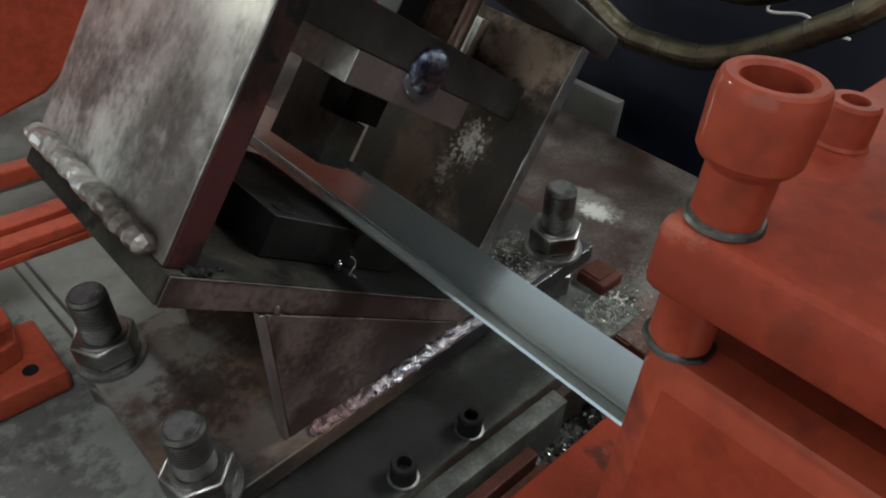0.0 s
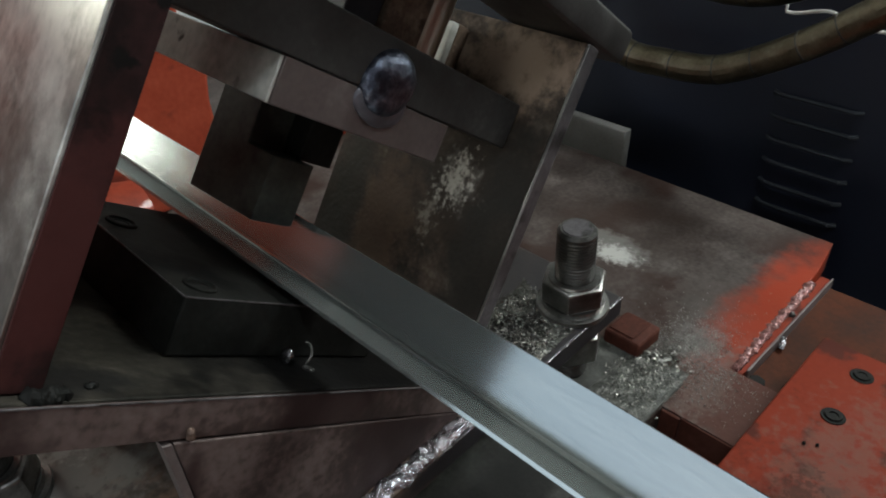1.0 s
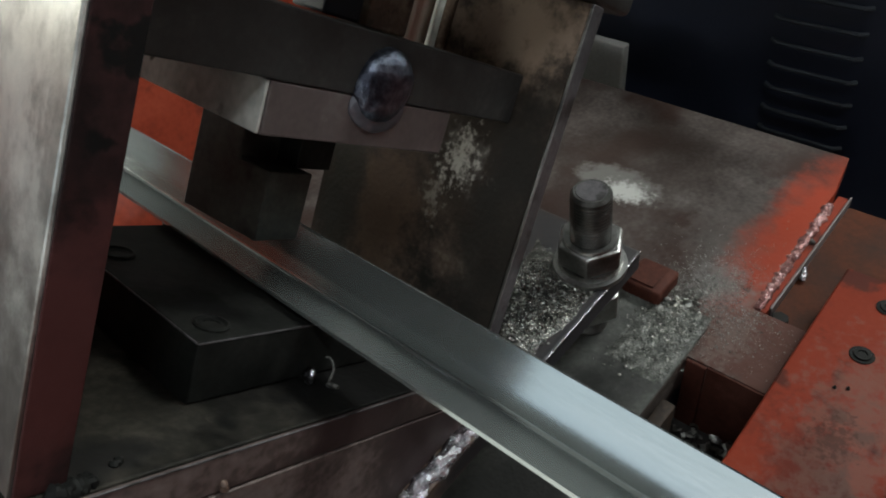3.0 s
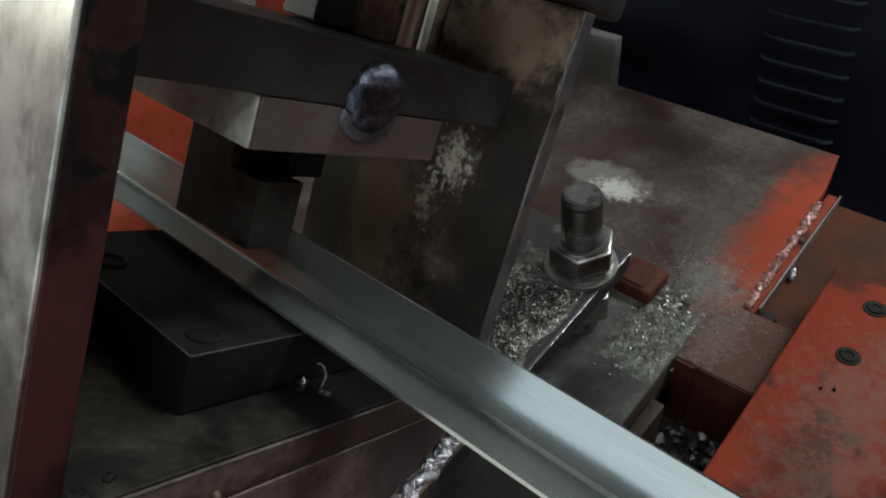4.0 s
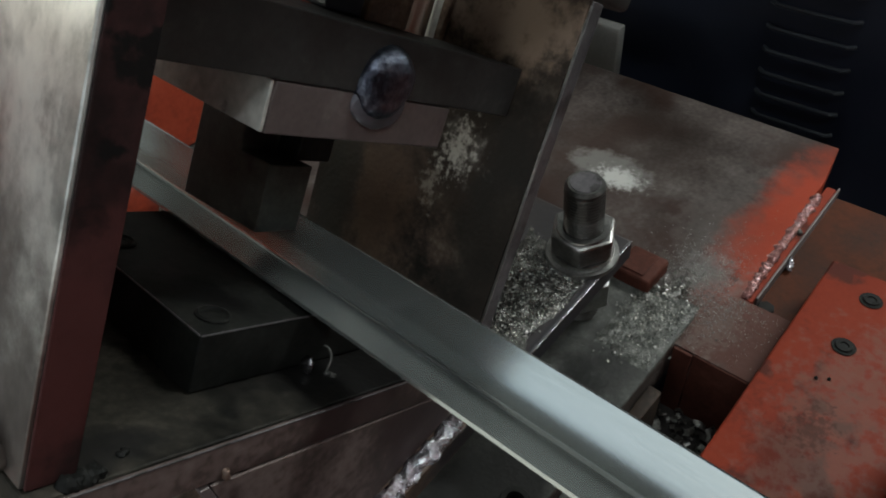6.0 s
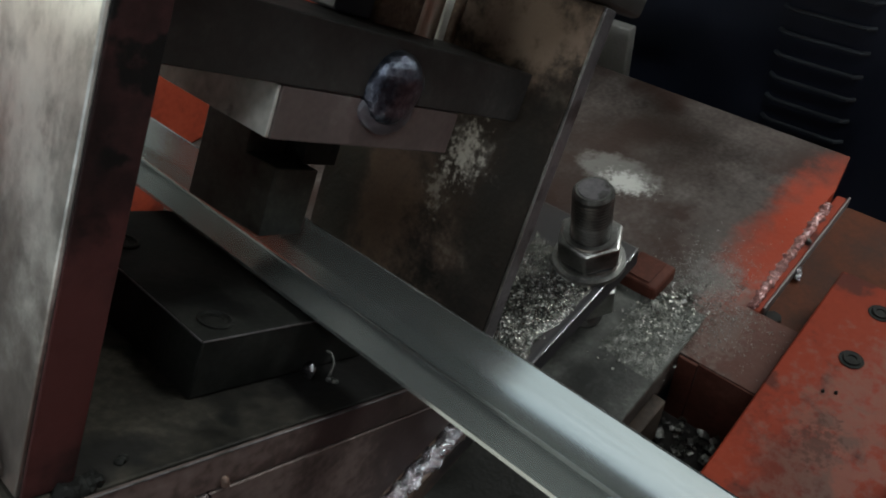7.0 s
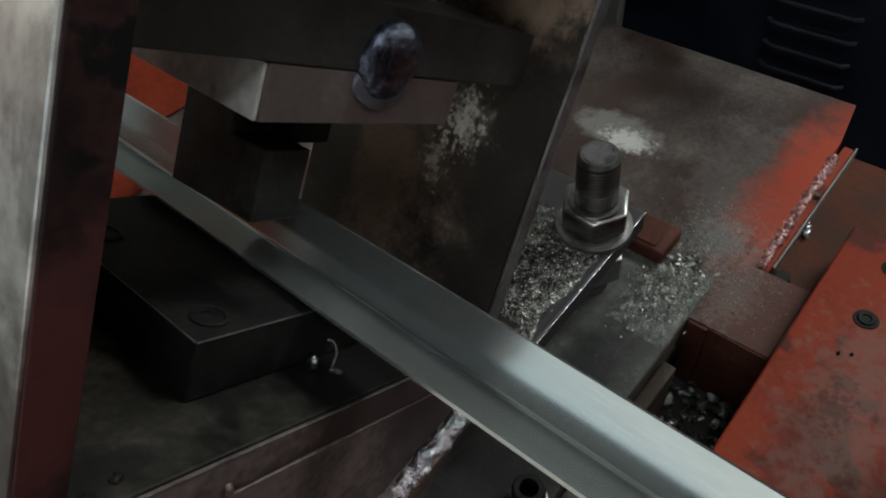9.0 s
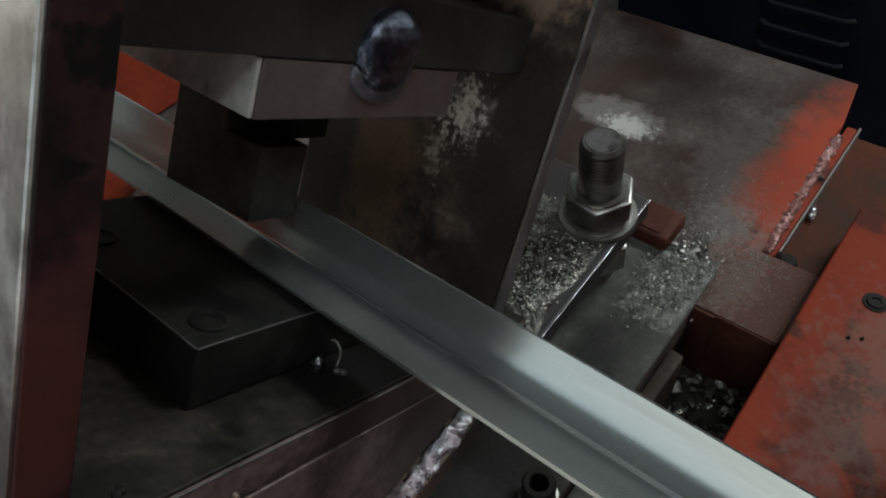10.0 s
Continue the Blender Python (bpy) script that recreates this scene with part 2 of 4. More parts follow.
FRONTBROWN = surface("stained_brown_steel", [(0.3, (0.021, 0.016, 0.015)), (0.46, (0.048, 0.034, 0.031)), (0.53, (0.088, 0.065, 0.060)), (0.75, (0.15, 0.12, 0.11))], (0.4, 0.65), 0.1, 11, 280, 0.12, spots=(20, 0.50, 0.56, (0.030, 0.019, 0.018), 11.0), spec=0.35)
# lighter copy of the cabinet navy, painting in the louvres' bright lines
LOUVRE = surface("navy_louvre_highlight", [(0.3, (0.012, 0.015, 0.021)), (0.7, (0.024, 0.028, 0.034))], (0.45, 0.6), 0.0, 30, 300, 0.05, spec=0.3)
WIRE = surface("white_cable", [(0.3, (0.6, 0.6, 0.58)), (0.7, (0.75, 0.75, 0.73))], (0.35, 0.5), 0.0, 50, 300, 0.05)
PAD = surface("scabby_brown_steel", [(0.3, (0.05, 0.034, 0.024)), (0.48, (0.12, 0.082, 0.056)), (0.62, (0.20, 0.155, 0.115)), (0.78, (0.34, 0.30, 0.24))], (0.45, 0.7), 0.1, 85, 500, 0.6, spots=(60, 0.54, 0.62, (0.05, 0.03, 0.02), 3.0))
# near-black colour for the slot floor and the bed grooves
DARKGAP = surface("near_black_gap", [(0.3, (0.012, 0.011, 0.01)), (0.6, (0.03, 0.026, 0.024)), (0.8, (0.06, 0.052, 0.048))], (0.25, 0.6), 0.2, 60, 500, 0.4)


# paint, wear and splash marks, plain darker areas, and some light painted into the colour
blotch(BED, (-0.42, 0.2, -0.05), (0.24, 0.6, 0.2), (0.20, 0.205, 0.19), 0.75, 0.6, 18, 0.8)
blotch(BED, (-0.35, 0.06, -0.05), (0.05, 0.10, 0.2), (0.30, 0.30, 0.28), 0.6, 1.6, 45, 1.2)
blotch(BED, (-0.29, 0.14, -0.05), (0.03, 0.05, 0.2), (0.045, 0.045, 0.042), 0.75, 1.8, 90, 0.9)
blotch(BED, (0.16, 0.06, -0.05), (0.05, 0.05, 0.1), (0.045, 0.032, 0.026), 0.4, 0.8, 30, 0.9)
blotch(BED, (0.125, -0.028, -0.05), (0.055, 0.022, 0.1), (0.13, 0.117, 0.108), 0.3, 2.0, 120, 1.3)
blotch(BED, (0.150, -0.068, -0.05), (0.090, 0.030, 0.1), (0.27, 0.034, 0.012), 0.95, 0.7, 45, 0.9, 0.4)
blotch(BED, (0.044, -0.080, -0.05), (0.036, 0.030, 0.1), (0.070, 0.025, 0.017), 0.92, 0.6, 60, 0.7)
blotch(BED, (0.074, -0.042, -0.05), (0.020, 0.014, 0.1), (0.20, 0.19, 0.178), 0.5, 2.2, 170, 1.4)
blotch(BED, (0.046, -0.062, -0.05), (0.030, 0.010, 0.1), (0.16, 0.135, 0.12), 0.4, 3.4, 330, 1.3)
blotch(BED, (0.128, 0.056, -0.05), (0.016, 0.029, 0.1), (0.20, 0.197, 0.183), 0.6, 0.8, 120, 0.6, 0.4)
blotch(BED, (0.122, 0.046, -0.05), (0.009, 0.014, 0.1), (0.50, 0.50, 0.47), 0.75, 1.8, 330, 1.0, 0.35)
blotch(BED, (-0.31, 0.05, -0.05), (0.03, 0.05, 0.1), (0.05, 0.046, 0.042), 0.6, 2.2, 110, 0.9)
blotch(RUST, (-0.082, 0.074, 0.002), (0.05, 0.020, 0.034), (0.105, 0.067, 0.047), 0.75, 1.3, 110, 1.2)
# rusty wall: darker bands at the rear and front ends
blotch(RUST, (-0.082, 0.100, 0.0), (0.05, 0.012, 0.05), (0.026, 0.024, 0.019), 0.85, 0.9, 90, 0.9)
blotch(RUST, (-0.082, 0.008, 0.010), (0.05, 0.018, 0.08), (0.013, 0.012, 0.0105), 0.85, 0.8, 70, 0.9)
# paler top of the rusty wall: light falling there, put into the colour
blotch(RUST, (-0.082, 0.030, 0.096), (0.05, 0.034, 0.016), (0.19, 0.14, 0.105), 0.8, 1.6, 120, 1.2)
blotch(RUST, (-0.082, 0.036, 0.040), (0.05, 0.008, 0.008), (0.17, 0.16, 0.143), 0.5, 3.0, 150, 1.8, 0.6)
blotch(RUST, (-0.082, 0.038, 0.039), (0.05, 0.0052, 0.0065), (0.48, 0.46, 0.41), 0.75, 5.0, 300, 2.2, 0.5)
blotch(RUST, (-0.082, 0.047, 0.020), (0.05, 0.003, 0.006), (0.30, 0.28, 0.245), 0.5, 5.0, 320, 2.2, 0.6)
# flange: near black at the right end and along the front face
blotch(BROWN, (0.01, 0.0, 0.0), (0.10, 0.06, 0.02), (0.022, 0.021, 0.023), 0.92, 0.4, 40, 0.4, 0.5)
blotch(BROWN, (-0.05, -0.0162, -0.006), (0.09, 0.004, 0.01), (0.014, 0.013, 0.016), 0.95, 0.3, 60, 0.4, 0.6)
blotch(BROWN, (-0.235, 0.088, 0.0), (0.034, 0.034, 0.02), (0.19, 0.19, 0.18), 0.75, 1.8, 70, 1.0)
blotch(BROWN, (-0.212, 0.112, 0.0), (0.022, 0.010, 0.02), (0.34, 0.34, 0.32), 0.7, 2.2, 160, 0.9, 0.4)
blotch(BROWN, (-0.205, 0.006, 0.0), (0.040, 0.014, 0.02), (0.11, 0.10, 0.09), 0.6, 2.4, 130, 1.0)
blotch(BROWN, (-0.225, 0.050, 0.0), (0.020, 0.022, 0.02), (0.025, 0.016, 0.012), 0.7, 2.2, 120, 0.9)
blotch(ORANGEWORN, (-0.03, -0.125, -0.03), (0.028, 0.012, 0.05), (0.09, 0.018, 0.012), 0.8, 1.2, 110, 1.0, 0.25)
# two faint paler, glossier patches painted in for a highlight on the plate
blotch(ORANGEWORN, (0.027, -0.128, -0.03), (0.017, 0.010, 0.05), (0.20, 0.10, 0.08), 0.2, 2.8, 150, 1.4, 0.25)
blotch(ORANGEWORN, (0.060, -0.140, -0.03), (0.012, 0.010, 0.05), (0.20, 0.10, 0.08), 0.2, 2.8, 160, 1.4, 0.3)
blotch(ORANGEWORN, (0.0, -0.135, -0.03), (0.05, 0.02, 0.05), (0.15, 0.10, 0.08), 0.4, 3.2, 130, 1.4, 0.35)
blotch(ORANGEWORN, (-0.005, -0.128, -0.03), (0.010, 0.006, 0.05), (0.05, 0.018, 0.012), 0.6, 4.0, 300, 1.2, 0.4)
# column and cap edges: worn paint together with painted edge highlights
blotch(ORANGE, (-0.165, -0.1655, 0.1815), (0.055, 0.0035, 0.0030), (0.46, 0.22, 0.17), 0.7, 1.6, 140, 0.9, 0.35)
blotch(ORANGE, (-0.2195, -0.1640, 0.2110), (0.006, 0.006, 0.0025), (0.40, 0.16, 0.11), 0.35, 2.2, 260, 0.9, 0.35)
# deeper orange round the cap plate and across the column face
blotch(ORANGE, (-0.205, -0.170, 0.2000), (0.05, 0.05, 0.012), (0.16, 0.020, 0.010), 0.5, 1.8, 70, 1.2)
blotch(ORANGE, (-0.150, -0.1640, 0.150), (0.06, 0.01, 0.02), (0.17, 0.022, 0.011), 0.6, 2.0, 50, 1.2)
# sole plate: near-black area round the die and a small one at left
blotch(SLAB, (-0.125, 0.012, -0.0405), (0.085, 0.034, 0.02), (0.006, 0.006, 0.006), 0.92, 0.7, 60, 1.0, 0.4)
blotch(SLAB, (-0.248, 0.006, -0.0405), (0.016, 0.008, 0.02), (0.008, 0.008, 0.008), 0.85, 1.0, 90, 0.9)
blotch(PRIMER, (-0.2645, 0.0, -0.005), (0.02, 0.02, 0.030), (0.062, 0.018, 0.017), 0.7, 1.0, 80, 1.0)
# side plate: window reflection painted in, brighter at the top, duller at the foot
blotch(SCRAPED, (-0.270, 0.060, 0.070), (0.03, 0.080, 0.045), (0.84, 0.83, 0.78), 0.5, 1.8, 60, 1.4)
blotch(SCRAPED, (-0.270, 0.008, -0.026), (0.03, 0.034, 0.044), (0.11, 0.088, 0.080), 0.85, 1.2, 60, 1.2)
blotch(SILVERWELD, (-0.195, -0.012, -0.012), (0.038, 0.02, 0.02), (0.17, 0.095, 0.095), 0.9, 0.8, 90, 1.2, 0.5)
blotch(SILVERWELD, (-0.095, -0.012, -0.008), (0.035, 0.02, 0.02), (0.20, 0.11, 0.115), 0.3, 4.0, 260, 1.8, 0.3)
# long near-black band on the wear plate in front of the flange
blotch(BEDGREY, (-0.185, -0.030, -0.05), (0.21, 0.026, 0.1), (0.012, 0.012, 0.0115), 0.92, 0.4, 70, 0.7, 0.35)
blotch(BEDGREY, (0.018, -0.034, -0.046), (0.016, 0.008, 0.05), (0.028, 0.028, 0.025), 0.8, 1.5, 170, 0.9, 0.3)


# ---- mesh helpers ----
def mesh_of(bm, name, material, smooth=True):
    me = bpy.data.meshes.new(name)
    bm.normal_update()
    bm.to_mesh(me)
    bm.free()
    me.materials.append(material)
    if smooth:
        me.shade_smooth()
        me.set_sharp_from_angle(angle=radians(20))
    return me


def part(name, bm, material, parent=None, label="", smooth=True):
    ob = new(name, mesh_of(bm, name, material, smooth))
    if parent is not None:
        ob.parent = parent
    if label:
        ob["label"] = label
    return ob


def thing(name, m, label, category, group="", kind=""):
    ob = new(name)
    ob.empty_display_size = 0.02
    ob.matrix_world = m
    return tagged(ob, label, category, group, kind)


def box(x0, x1, y0, y1, z0, z1, bevel=0.0009, seg=2):
    bm = bmesh.new()
    bmesh.ops.create_cube(bm, size=1.0)
    for v in bm.verts:
        v.co = Vector(((x0 + x1) / 2 + v.co.x * (x1 - x0), (y0 + y1) / 2 + v.co.y * (y1 - y0), (z0 + z1) / 2 + v.co.z * (z1 - z0)))
    if bevel:
        bmesh.ops.bevel(bm, geom=bm.edges[:], offset=bevel, segments=seg, affect="EDGES", profile=0.5)
    return bm


def lathe(profile, seg=32, centre=(0, 0, 0)):
    """A turned body about z from (radius, height) pairs; closed where the radius is 0."""
    bm = bmesh.new()
    rings = []
    for r, z in profile:
        if r < 1e-7:
            rings.append([bm.verts.new((centre[0], centre[1], centre[2] + z))])
        else:
            rings.append([bm.verts.new((centre[0] + r * math.cos(2 * math.pi * i / seg), centre[1] + r * math.sin(2 * math.pi * i / seg), centre[2] + z)) for i in range(seg)])
    for a, b in zip(rings, rings[1:]):
        for i in range(seg):
            j = (i + 1) % seg
            if len(a) == 1 and len(b) > 1:
                bm.faces.new((a[0], b[i], b[j]))
            elif len(b) == 1 and len(a) > 1:
                bm.faces.new((a[i], a[j], b[0]))
            elif len(a) > 1:
                bm.faces.new((a[i], a[j], b[j], b[i]))
    bmesh.ops.recalc_face_normals(bm, faces=bm.faces[:])
    return bm


def prism(points, lo, hi, axis="z", bevel=0.0008):
    """A plate with the outline points, from lo to hi along the axis."""
    bm = bmesh.new()
    put = {"z": lambda a, b, c: (a, b, c), "y": lambda a, b, c: (a, c, b), "x": lambda a, b, c: (c, a, b)}[axis]
    low = [bm.verts.new(put(a, b, lo)) for a, b in points]
    top = [bm.verts.new(put(a, b, hi)) for a, b in points]
    bm.faces.new(low)
    bm.faces.new(top)
    k = len(points)
    for i in range(k):
        bm.faces.new((low[i], low[(i + 1) % k], top[(i + 1) % k], top[i]))
    bmesh.ops.recalc_face_normals(bm, faces=bm.faces[:])
    if bevel:
        bmesh.ops.bevel(bm, geom=bm.edges[:], offset=bevel, segments=2, affect="EDGES", profile=0.5)
    return bm


def add(bm, other):
    me = bpy.data.meshes.new("tmp")
    other.to_mesh(me)
    other.free()
    bm.from_mesh(me)
    bpy.data.meshes.remove(me)
    return bm


def rough_up(bm, size, scale, seed=0.0):
    for v in bm.verts:
        p = v.co * scale + Vector((seed, seed * 1.7, 0))
        v.co += Vector(noise.noise_vector(p)) * size
    return bm


def bead(p0, p1, radius, step=0.5, seed=1, flat=0.8, lumps=0.25):
    """A rippled weld run between two points: one swept body with overlapping scales and lumps."""
    bm = bmesh.new()
    a, b = Vector(p0), Vector(p1)
    d = (b - a).normalized()
    side = d.cross(Vector((0.03, 0.02, 1))).normalized()
    up = side.cross(d)
    n = max(10, int((b - a).length / (radius * 0.16)))
    seg, rings = 18, []
    for i in range(n + 1):
        c = a.lerp(b, i / n)
        end = min(1.0, math.sqrt(max(0.0, min(i, n - i) / 5.0)) + 0.05)
        along = (b - a).length * i / n
        scale_wave = 0.10 * ((along / (radius * step * 1.6)) % 1.0)
        ring = []
        for k in range(seg):
            w = 2 * math.pi * k / seg
            p = c + (side * math.cos(w) + up * math.sin(w) * flat) * radius
            g = noise.noise(p / radius * 0.9 + Vector((seed * 3.1, 0, seed))) * lumps + noise.noise(p / radius * 3.0 + Vector((seed, 7, 0))) * lumps * 0.45
            ring.append(bm.verts.new(c + (p - c) * (0.95 + scale_wave + g) * end))
        rings.append(ring)
    for r, q in zip(rings, rings[1:]):
        for k in range(seg):
            bm.faces.new((r[k], r[(k + 1) % seg], q[(k + 1) % seg], q[k]))
    bm.faces.new(rings[0])
    bm.faces.new(rings[-1])
    bmesh.ops.recalc_face_normals(bm, faces=bm.faces[:])
    return bm


def tube(points, radius, seg=14, ridge=0.0, per=1):
    """A round tube along points; ridge adds rings."""
    bm = bmesh.new()
    rings = []
    pts = [Vector(p) for p in points]
    up = Vector((0.02, 0.1, 1)).normalized()
    for i, p in enumerate(pts):
        d = (pts[min(i + 1, len(pts) - 1)] - pts[max(i - 1, 0)]).normalized()
        s = d.cross(up).normalized()
        u = s.cross(d)
        r = radius * (1 + ridge * (1 if (i // per) % 2 else -1))
        rings.append([bm.verts.new(p + (s * math.cos(2 * math.pi * k / seg) + u * math.sin(2 * math.pi * k / seg)) * r) for k in range(seg)])
    for a, b in zip(rings, rings[1:]):
        for k in range(seg):
            bm.faces.new((a[k], a[(k + 1) % seg], b[(k + 1) % seg], b[k]))
    bm.faces.new(rings[0])
    bm.faces.new(rings[-1])
    bmesh.ops.recalc_face_normals(bm, faces=bm.faces[:])
    return bm


def spline(keys, n):
    """Catmull-Rom points through the keys."""
    k = [Vector(p) for p in keys]
    k = [k[0] * 2 - k[1]] + k + [k[-1] * 2 - k[-2]]
    out = []
    for i in range(1, len(k) - 2):
        for j in range(n):
            t = j / n
            out.append(0.5 * (2 * k[i] + (k[i + 1] - k[i - 1]) * t + (2 * k[i - 1] - 5 * k[i] + 4 * k[i + 1] - k[i + 2]) * t * t + (3 * k[i] - k[i - 1] - 3 * k[i + 1] + k[i + 2]) * t ** 3))
    return out + [k[-2]]


def hexagon(af, z0, z1, chamfer=0.0012, hole=0.0):
    r = af / math.sqrt(3)
    bm = prism([(r * math.cos(math.pi / 3 * i + 0.3), r * math.sin(math.pi / 3 * i + 0.3)) for i in range(6)], z0, z1, "z", chamfer)
    return bm


def chips(count, place, size, seed, material=None):
    """Curled and flaky cuttings scattered over a patch; place(rng) gives the spot."""
    rng = random.Random(seed)
    verts, faces = [], []
    for _ in range(count):
        c = Vector(place(rng))
        s = size * rng.uniform(0.5, 1.7)
        rot = Euler((rng.uniform(-0.9, 0.9), rng.uniform(-0.9, 0.9), rng.uniform(0, 6.28))).to_matrix()
        curl, wid, th, k = rng.uniform(0.6, 3.4), s * rng.uniform(0.25, 0.6), s * 0.10, 4
        base = len(verts)
        for i in range(k + 1):
            a = curl * (i / k - 0.5)
            for sx in (-wid, wid):
                for off in (0.0, th):
                    rr = s / max(curl, 0.5) * 1.6 + off
                    verts.append(c + rot @ Vector((math.sin(a) * rr, sx, (math.cos(a) - math.cos(curl / 2)) * rr)))
        for i in range(k):
            o, q = base + 4 * i, base + 4 * (i + 1)
            faces += [(o, o + 2, q + 2, q), (o + 1, q + 1, q + 3, o + 3), (o, q, q + 1, o + 1), (o + 2, o + 3, q + 3, q + 2)]
        faces += [(base, base + 1, base + 3, base + 2), (base + 4 * k, base + 4 * k + 2, base + 4 * k + 3, base + 4 * k + 1)]
    me = bpy.data.meshes.new("chips")
    me.from_pydata([tuple(v) for v in verts], [], faces)
    me.materials.append(material or CHIPS)
    return me


def socket_screw(r, h, m, label, group, material=STUD):
    """A cap screw with a hexagon socket; its head stands on z = 0."""
    t = thing("cap_screw", m, label, "screw", group)
    if h > r:
        part("washer", lathe([(r * 1.01, 0.0002), (r * 1.22, 0.0002), (r * 1.20, 0.0012), (r * 1.01, 0.0014)], 28), ZINC, t)
    if h < r * 0.3:
        part("socket_rim", lathe([(r * 0.38, h), (r * 0.40, h + 0.0004), (r * 0.66, h + 0.0004), (r * 0.70, h)], 24), DIE, t)
    part("head", lathe([(0, 0), (r, 0), (r, h * 0.88), (r * 0.9, h), (r * 0.58, h), (r * 0.55, h * 0.45), (0, h * 0.42)], 28), material, t)
    return t


# ---- the workshop around ----
FLOOR_Z = -0.85
tagged(part("floor", box(-3.2, 3.2, -3.2, 3.2, FLOOR_Z - 0.2, FLOOR_Z, 0), CONCRETE, smooth=False), "grey worn concrete workshop floor", "floor", kind="structure")
tagged(part("ceiling", box(-3.2, 3.2, -3.2, 3.2, 2.4, 2.5, 0), PLASTER, smooth=False), "pale painted workshop ceiling", "ceiling", kind="structure")
tagged(part("wall_east", box(3.0, 3.2, -3.2, 3.2, FLOOR_Z, 2.4, 0), PLASTER, smooth=False), "plain grey painted workshop wall", "wall", kind="structure")
north = box(-3.0, 3.0, 3.0, 3.2, FLOOR_Z, 0.38, 0)
for b in (box(-3.0, 3.0, 3.0, 3.2, 1.1, 2.4, 0), box(-3.0, -1.51, 3.0, 3.2, 0.38, 1.1, 0), box(-0.69, 3.0, 3.0, 3.2, 0.38, 1.1, 0)):
    add(north, b)
tagged(part("wall_north", north, PLASTER, smooth=False), "grey workshop wall with an assumed window opening", "wall", kind="structure")
tagged(part("wall_south", box(-3.0, 3.0, -3.2, -3.0, FLOOR_Z, 2.4, 0), PLASTER, smooth=False), "plain grey painted workshop wall", "wall", kind="structure")
west = box(-3.2, -3.0, -3.2, 3.2, FLOOR_Z, -0.05, 0)
for b in (box(-3.2, -3.0, -3.2, 3.2, 1.75, 2.4, 0), box(-3.2, -3.0, -3.2, -2.6, -0.05, 1.75, 0), box(-3.2, -3.0, 1.8, 3.2, -0.05, 1.75, 0)):
    add(west, b)
tagged(part("wall_west", west, PLASTER, smooth=False), "grey workshop wall with a wide assumed window opening", "wall", kind="structure")
for x, y, half in ((2.15, -0.8, 0.41), (-0.7, -0.9, 0.07)):
    lamp = thing("ceiling_light", pose(x, y, 2.34), "assumed white fluorescent light under the ceiling", "lamp", "ceiling lights")
    part("housing", box(-half - 0.02, half + 0.02, -0.63, 0.63, 0.012, 0.06, 0.004), PALE, lamp)
    part("tube", box(-half, half, -0.6, 0.6, 0.0, 0.011, 0.003), glow("lit_tube", (0.92, 0.96, 1.0), 6.0), lamp)

# ---- machine bed ----
BED_Z = -0.047
bed = thing("machine_bed", pose(0, 0, 0), "long steel machine bed with brown and grey wear", "machine bed", kind="structure")
part("bed_plate", prism([(-0.62, -0.0525), (0.0155, -0.0525), (0.0155, -0.0945), (0.0680, -0.0945), (0.0680, -0.0645), (0.1990, -0.0625), (0.2425, -0.0565), (0.2425, 0.62), (-0.62, 0.62)], BED_Z - 0.022, BED_Z, "z", 0.0006), BED, bed)
part("end_block", box(0.0160, 0.068, -0.0940, -0.0530, -0.112, BED_Z - 0.0224, 0.0007), BROWNRED, bed, "red-brown painted steel block")
part("block_face", box(0.0145, 0.0153, -0.0943, -0.0640, -0.112, BED_Z - 0.0006, 0.0003), BROWNRED, bed, "red-brown painted block face")
part("block_rib", box(0.0132, 0.0153, -0.0636, -0.0530, -0.112, BED_Z - 0.0009, 0.0005), BROWNRED, bed)
part("block_edge", rough_up(box(0.017, 0.0675, -0.0953, -0.0946, BED_Z - 0.003, BED_Z + 0.0002, 0.0002), 0.0002, 300), PINK, bed, "bare worn block edge")
# rail in a much deeper orange than the stand
part("side_rail", box(0.0685, 0.200, -0.34, -0.0660, -0.10, -0.0555, 0.0012), DARKORANGE, bed, "dark orange side rail")
part("edge_bar", box(0.0700, 0.1985, -0.0713, -0.0650, -0.0553, -0.0488, 0.0008), ORANGEWORN, bed, "orange painted bar below the weld run")
part("bed_side", box(0.19, 0.2405, -0.05, 0.60, -0.32, BED_Z - 0.0225, 0.001), NAVY, bed, "dark blue painted bed flank")
part("bed_leg", box(-0.55, 0.18, -0.045, 0.55, FLOOR_Z, BED_Z - 0.0225, 0.002), NAVY, bed)
part("bed_weld", bead((0.069, -0.0660, -0.0482), (0.186, -0.0640, -0.0482), 0.0031, 0.40, 5, 0.6, 0.55), WELDRED, bed, "overpainted weld run")
part("weld_strip", rough_up(box(0.074, 0.200, -0.0730, -0.0716, -0.056, -0.0478, 0.0004), 0.0003, 120), PINK, bed)
part("strip_spatter", bead((0.121, -0.0730, -0.0500), (0.112, -0.0765, -0.0535), 0.0016, 0.6, 8, 0.8, 0.6), WELD, bed, "weld spatter on the thin strip")
part("strip_spatter", bead((0.1400, -0.0690, -0.0480), (0.1450, -0.0685, -0.0480), 0.0018, 0.6, 9, 0.8, 0.6), STUD, bed)
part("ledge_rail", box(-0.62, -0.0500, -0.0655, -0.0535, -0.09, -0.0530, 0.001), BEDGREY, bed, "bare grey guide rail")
part("rail_end", rough_up(box(-0.0495, -0.0100, -0.0605, -0.0535, -0.09, -0.0560, 0.001), 0.0009, 190), RUST, bed, "chipped rusty rail end")
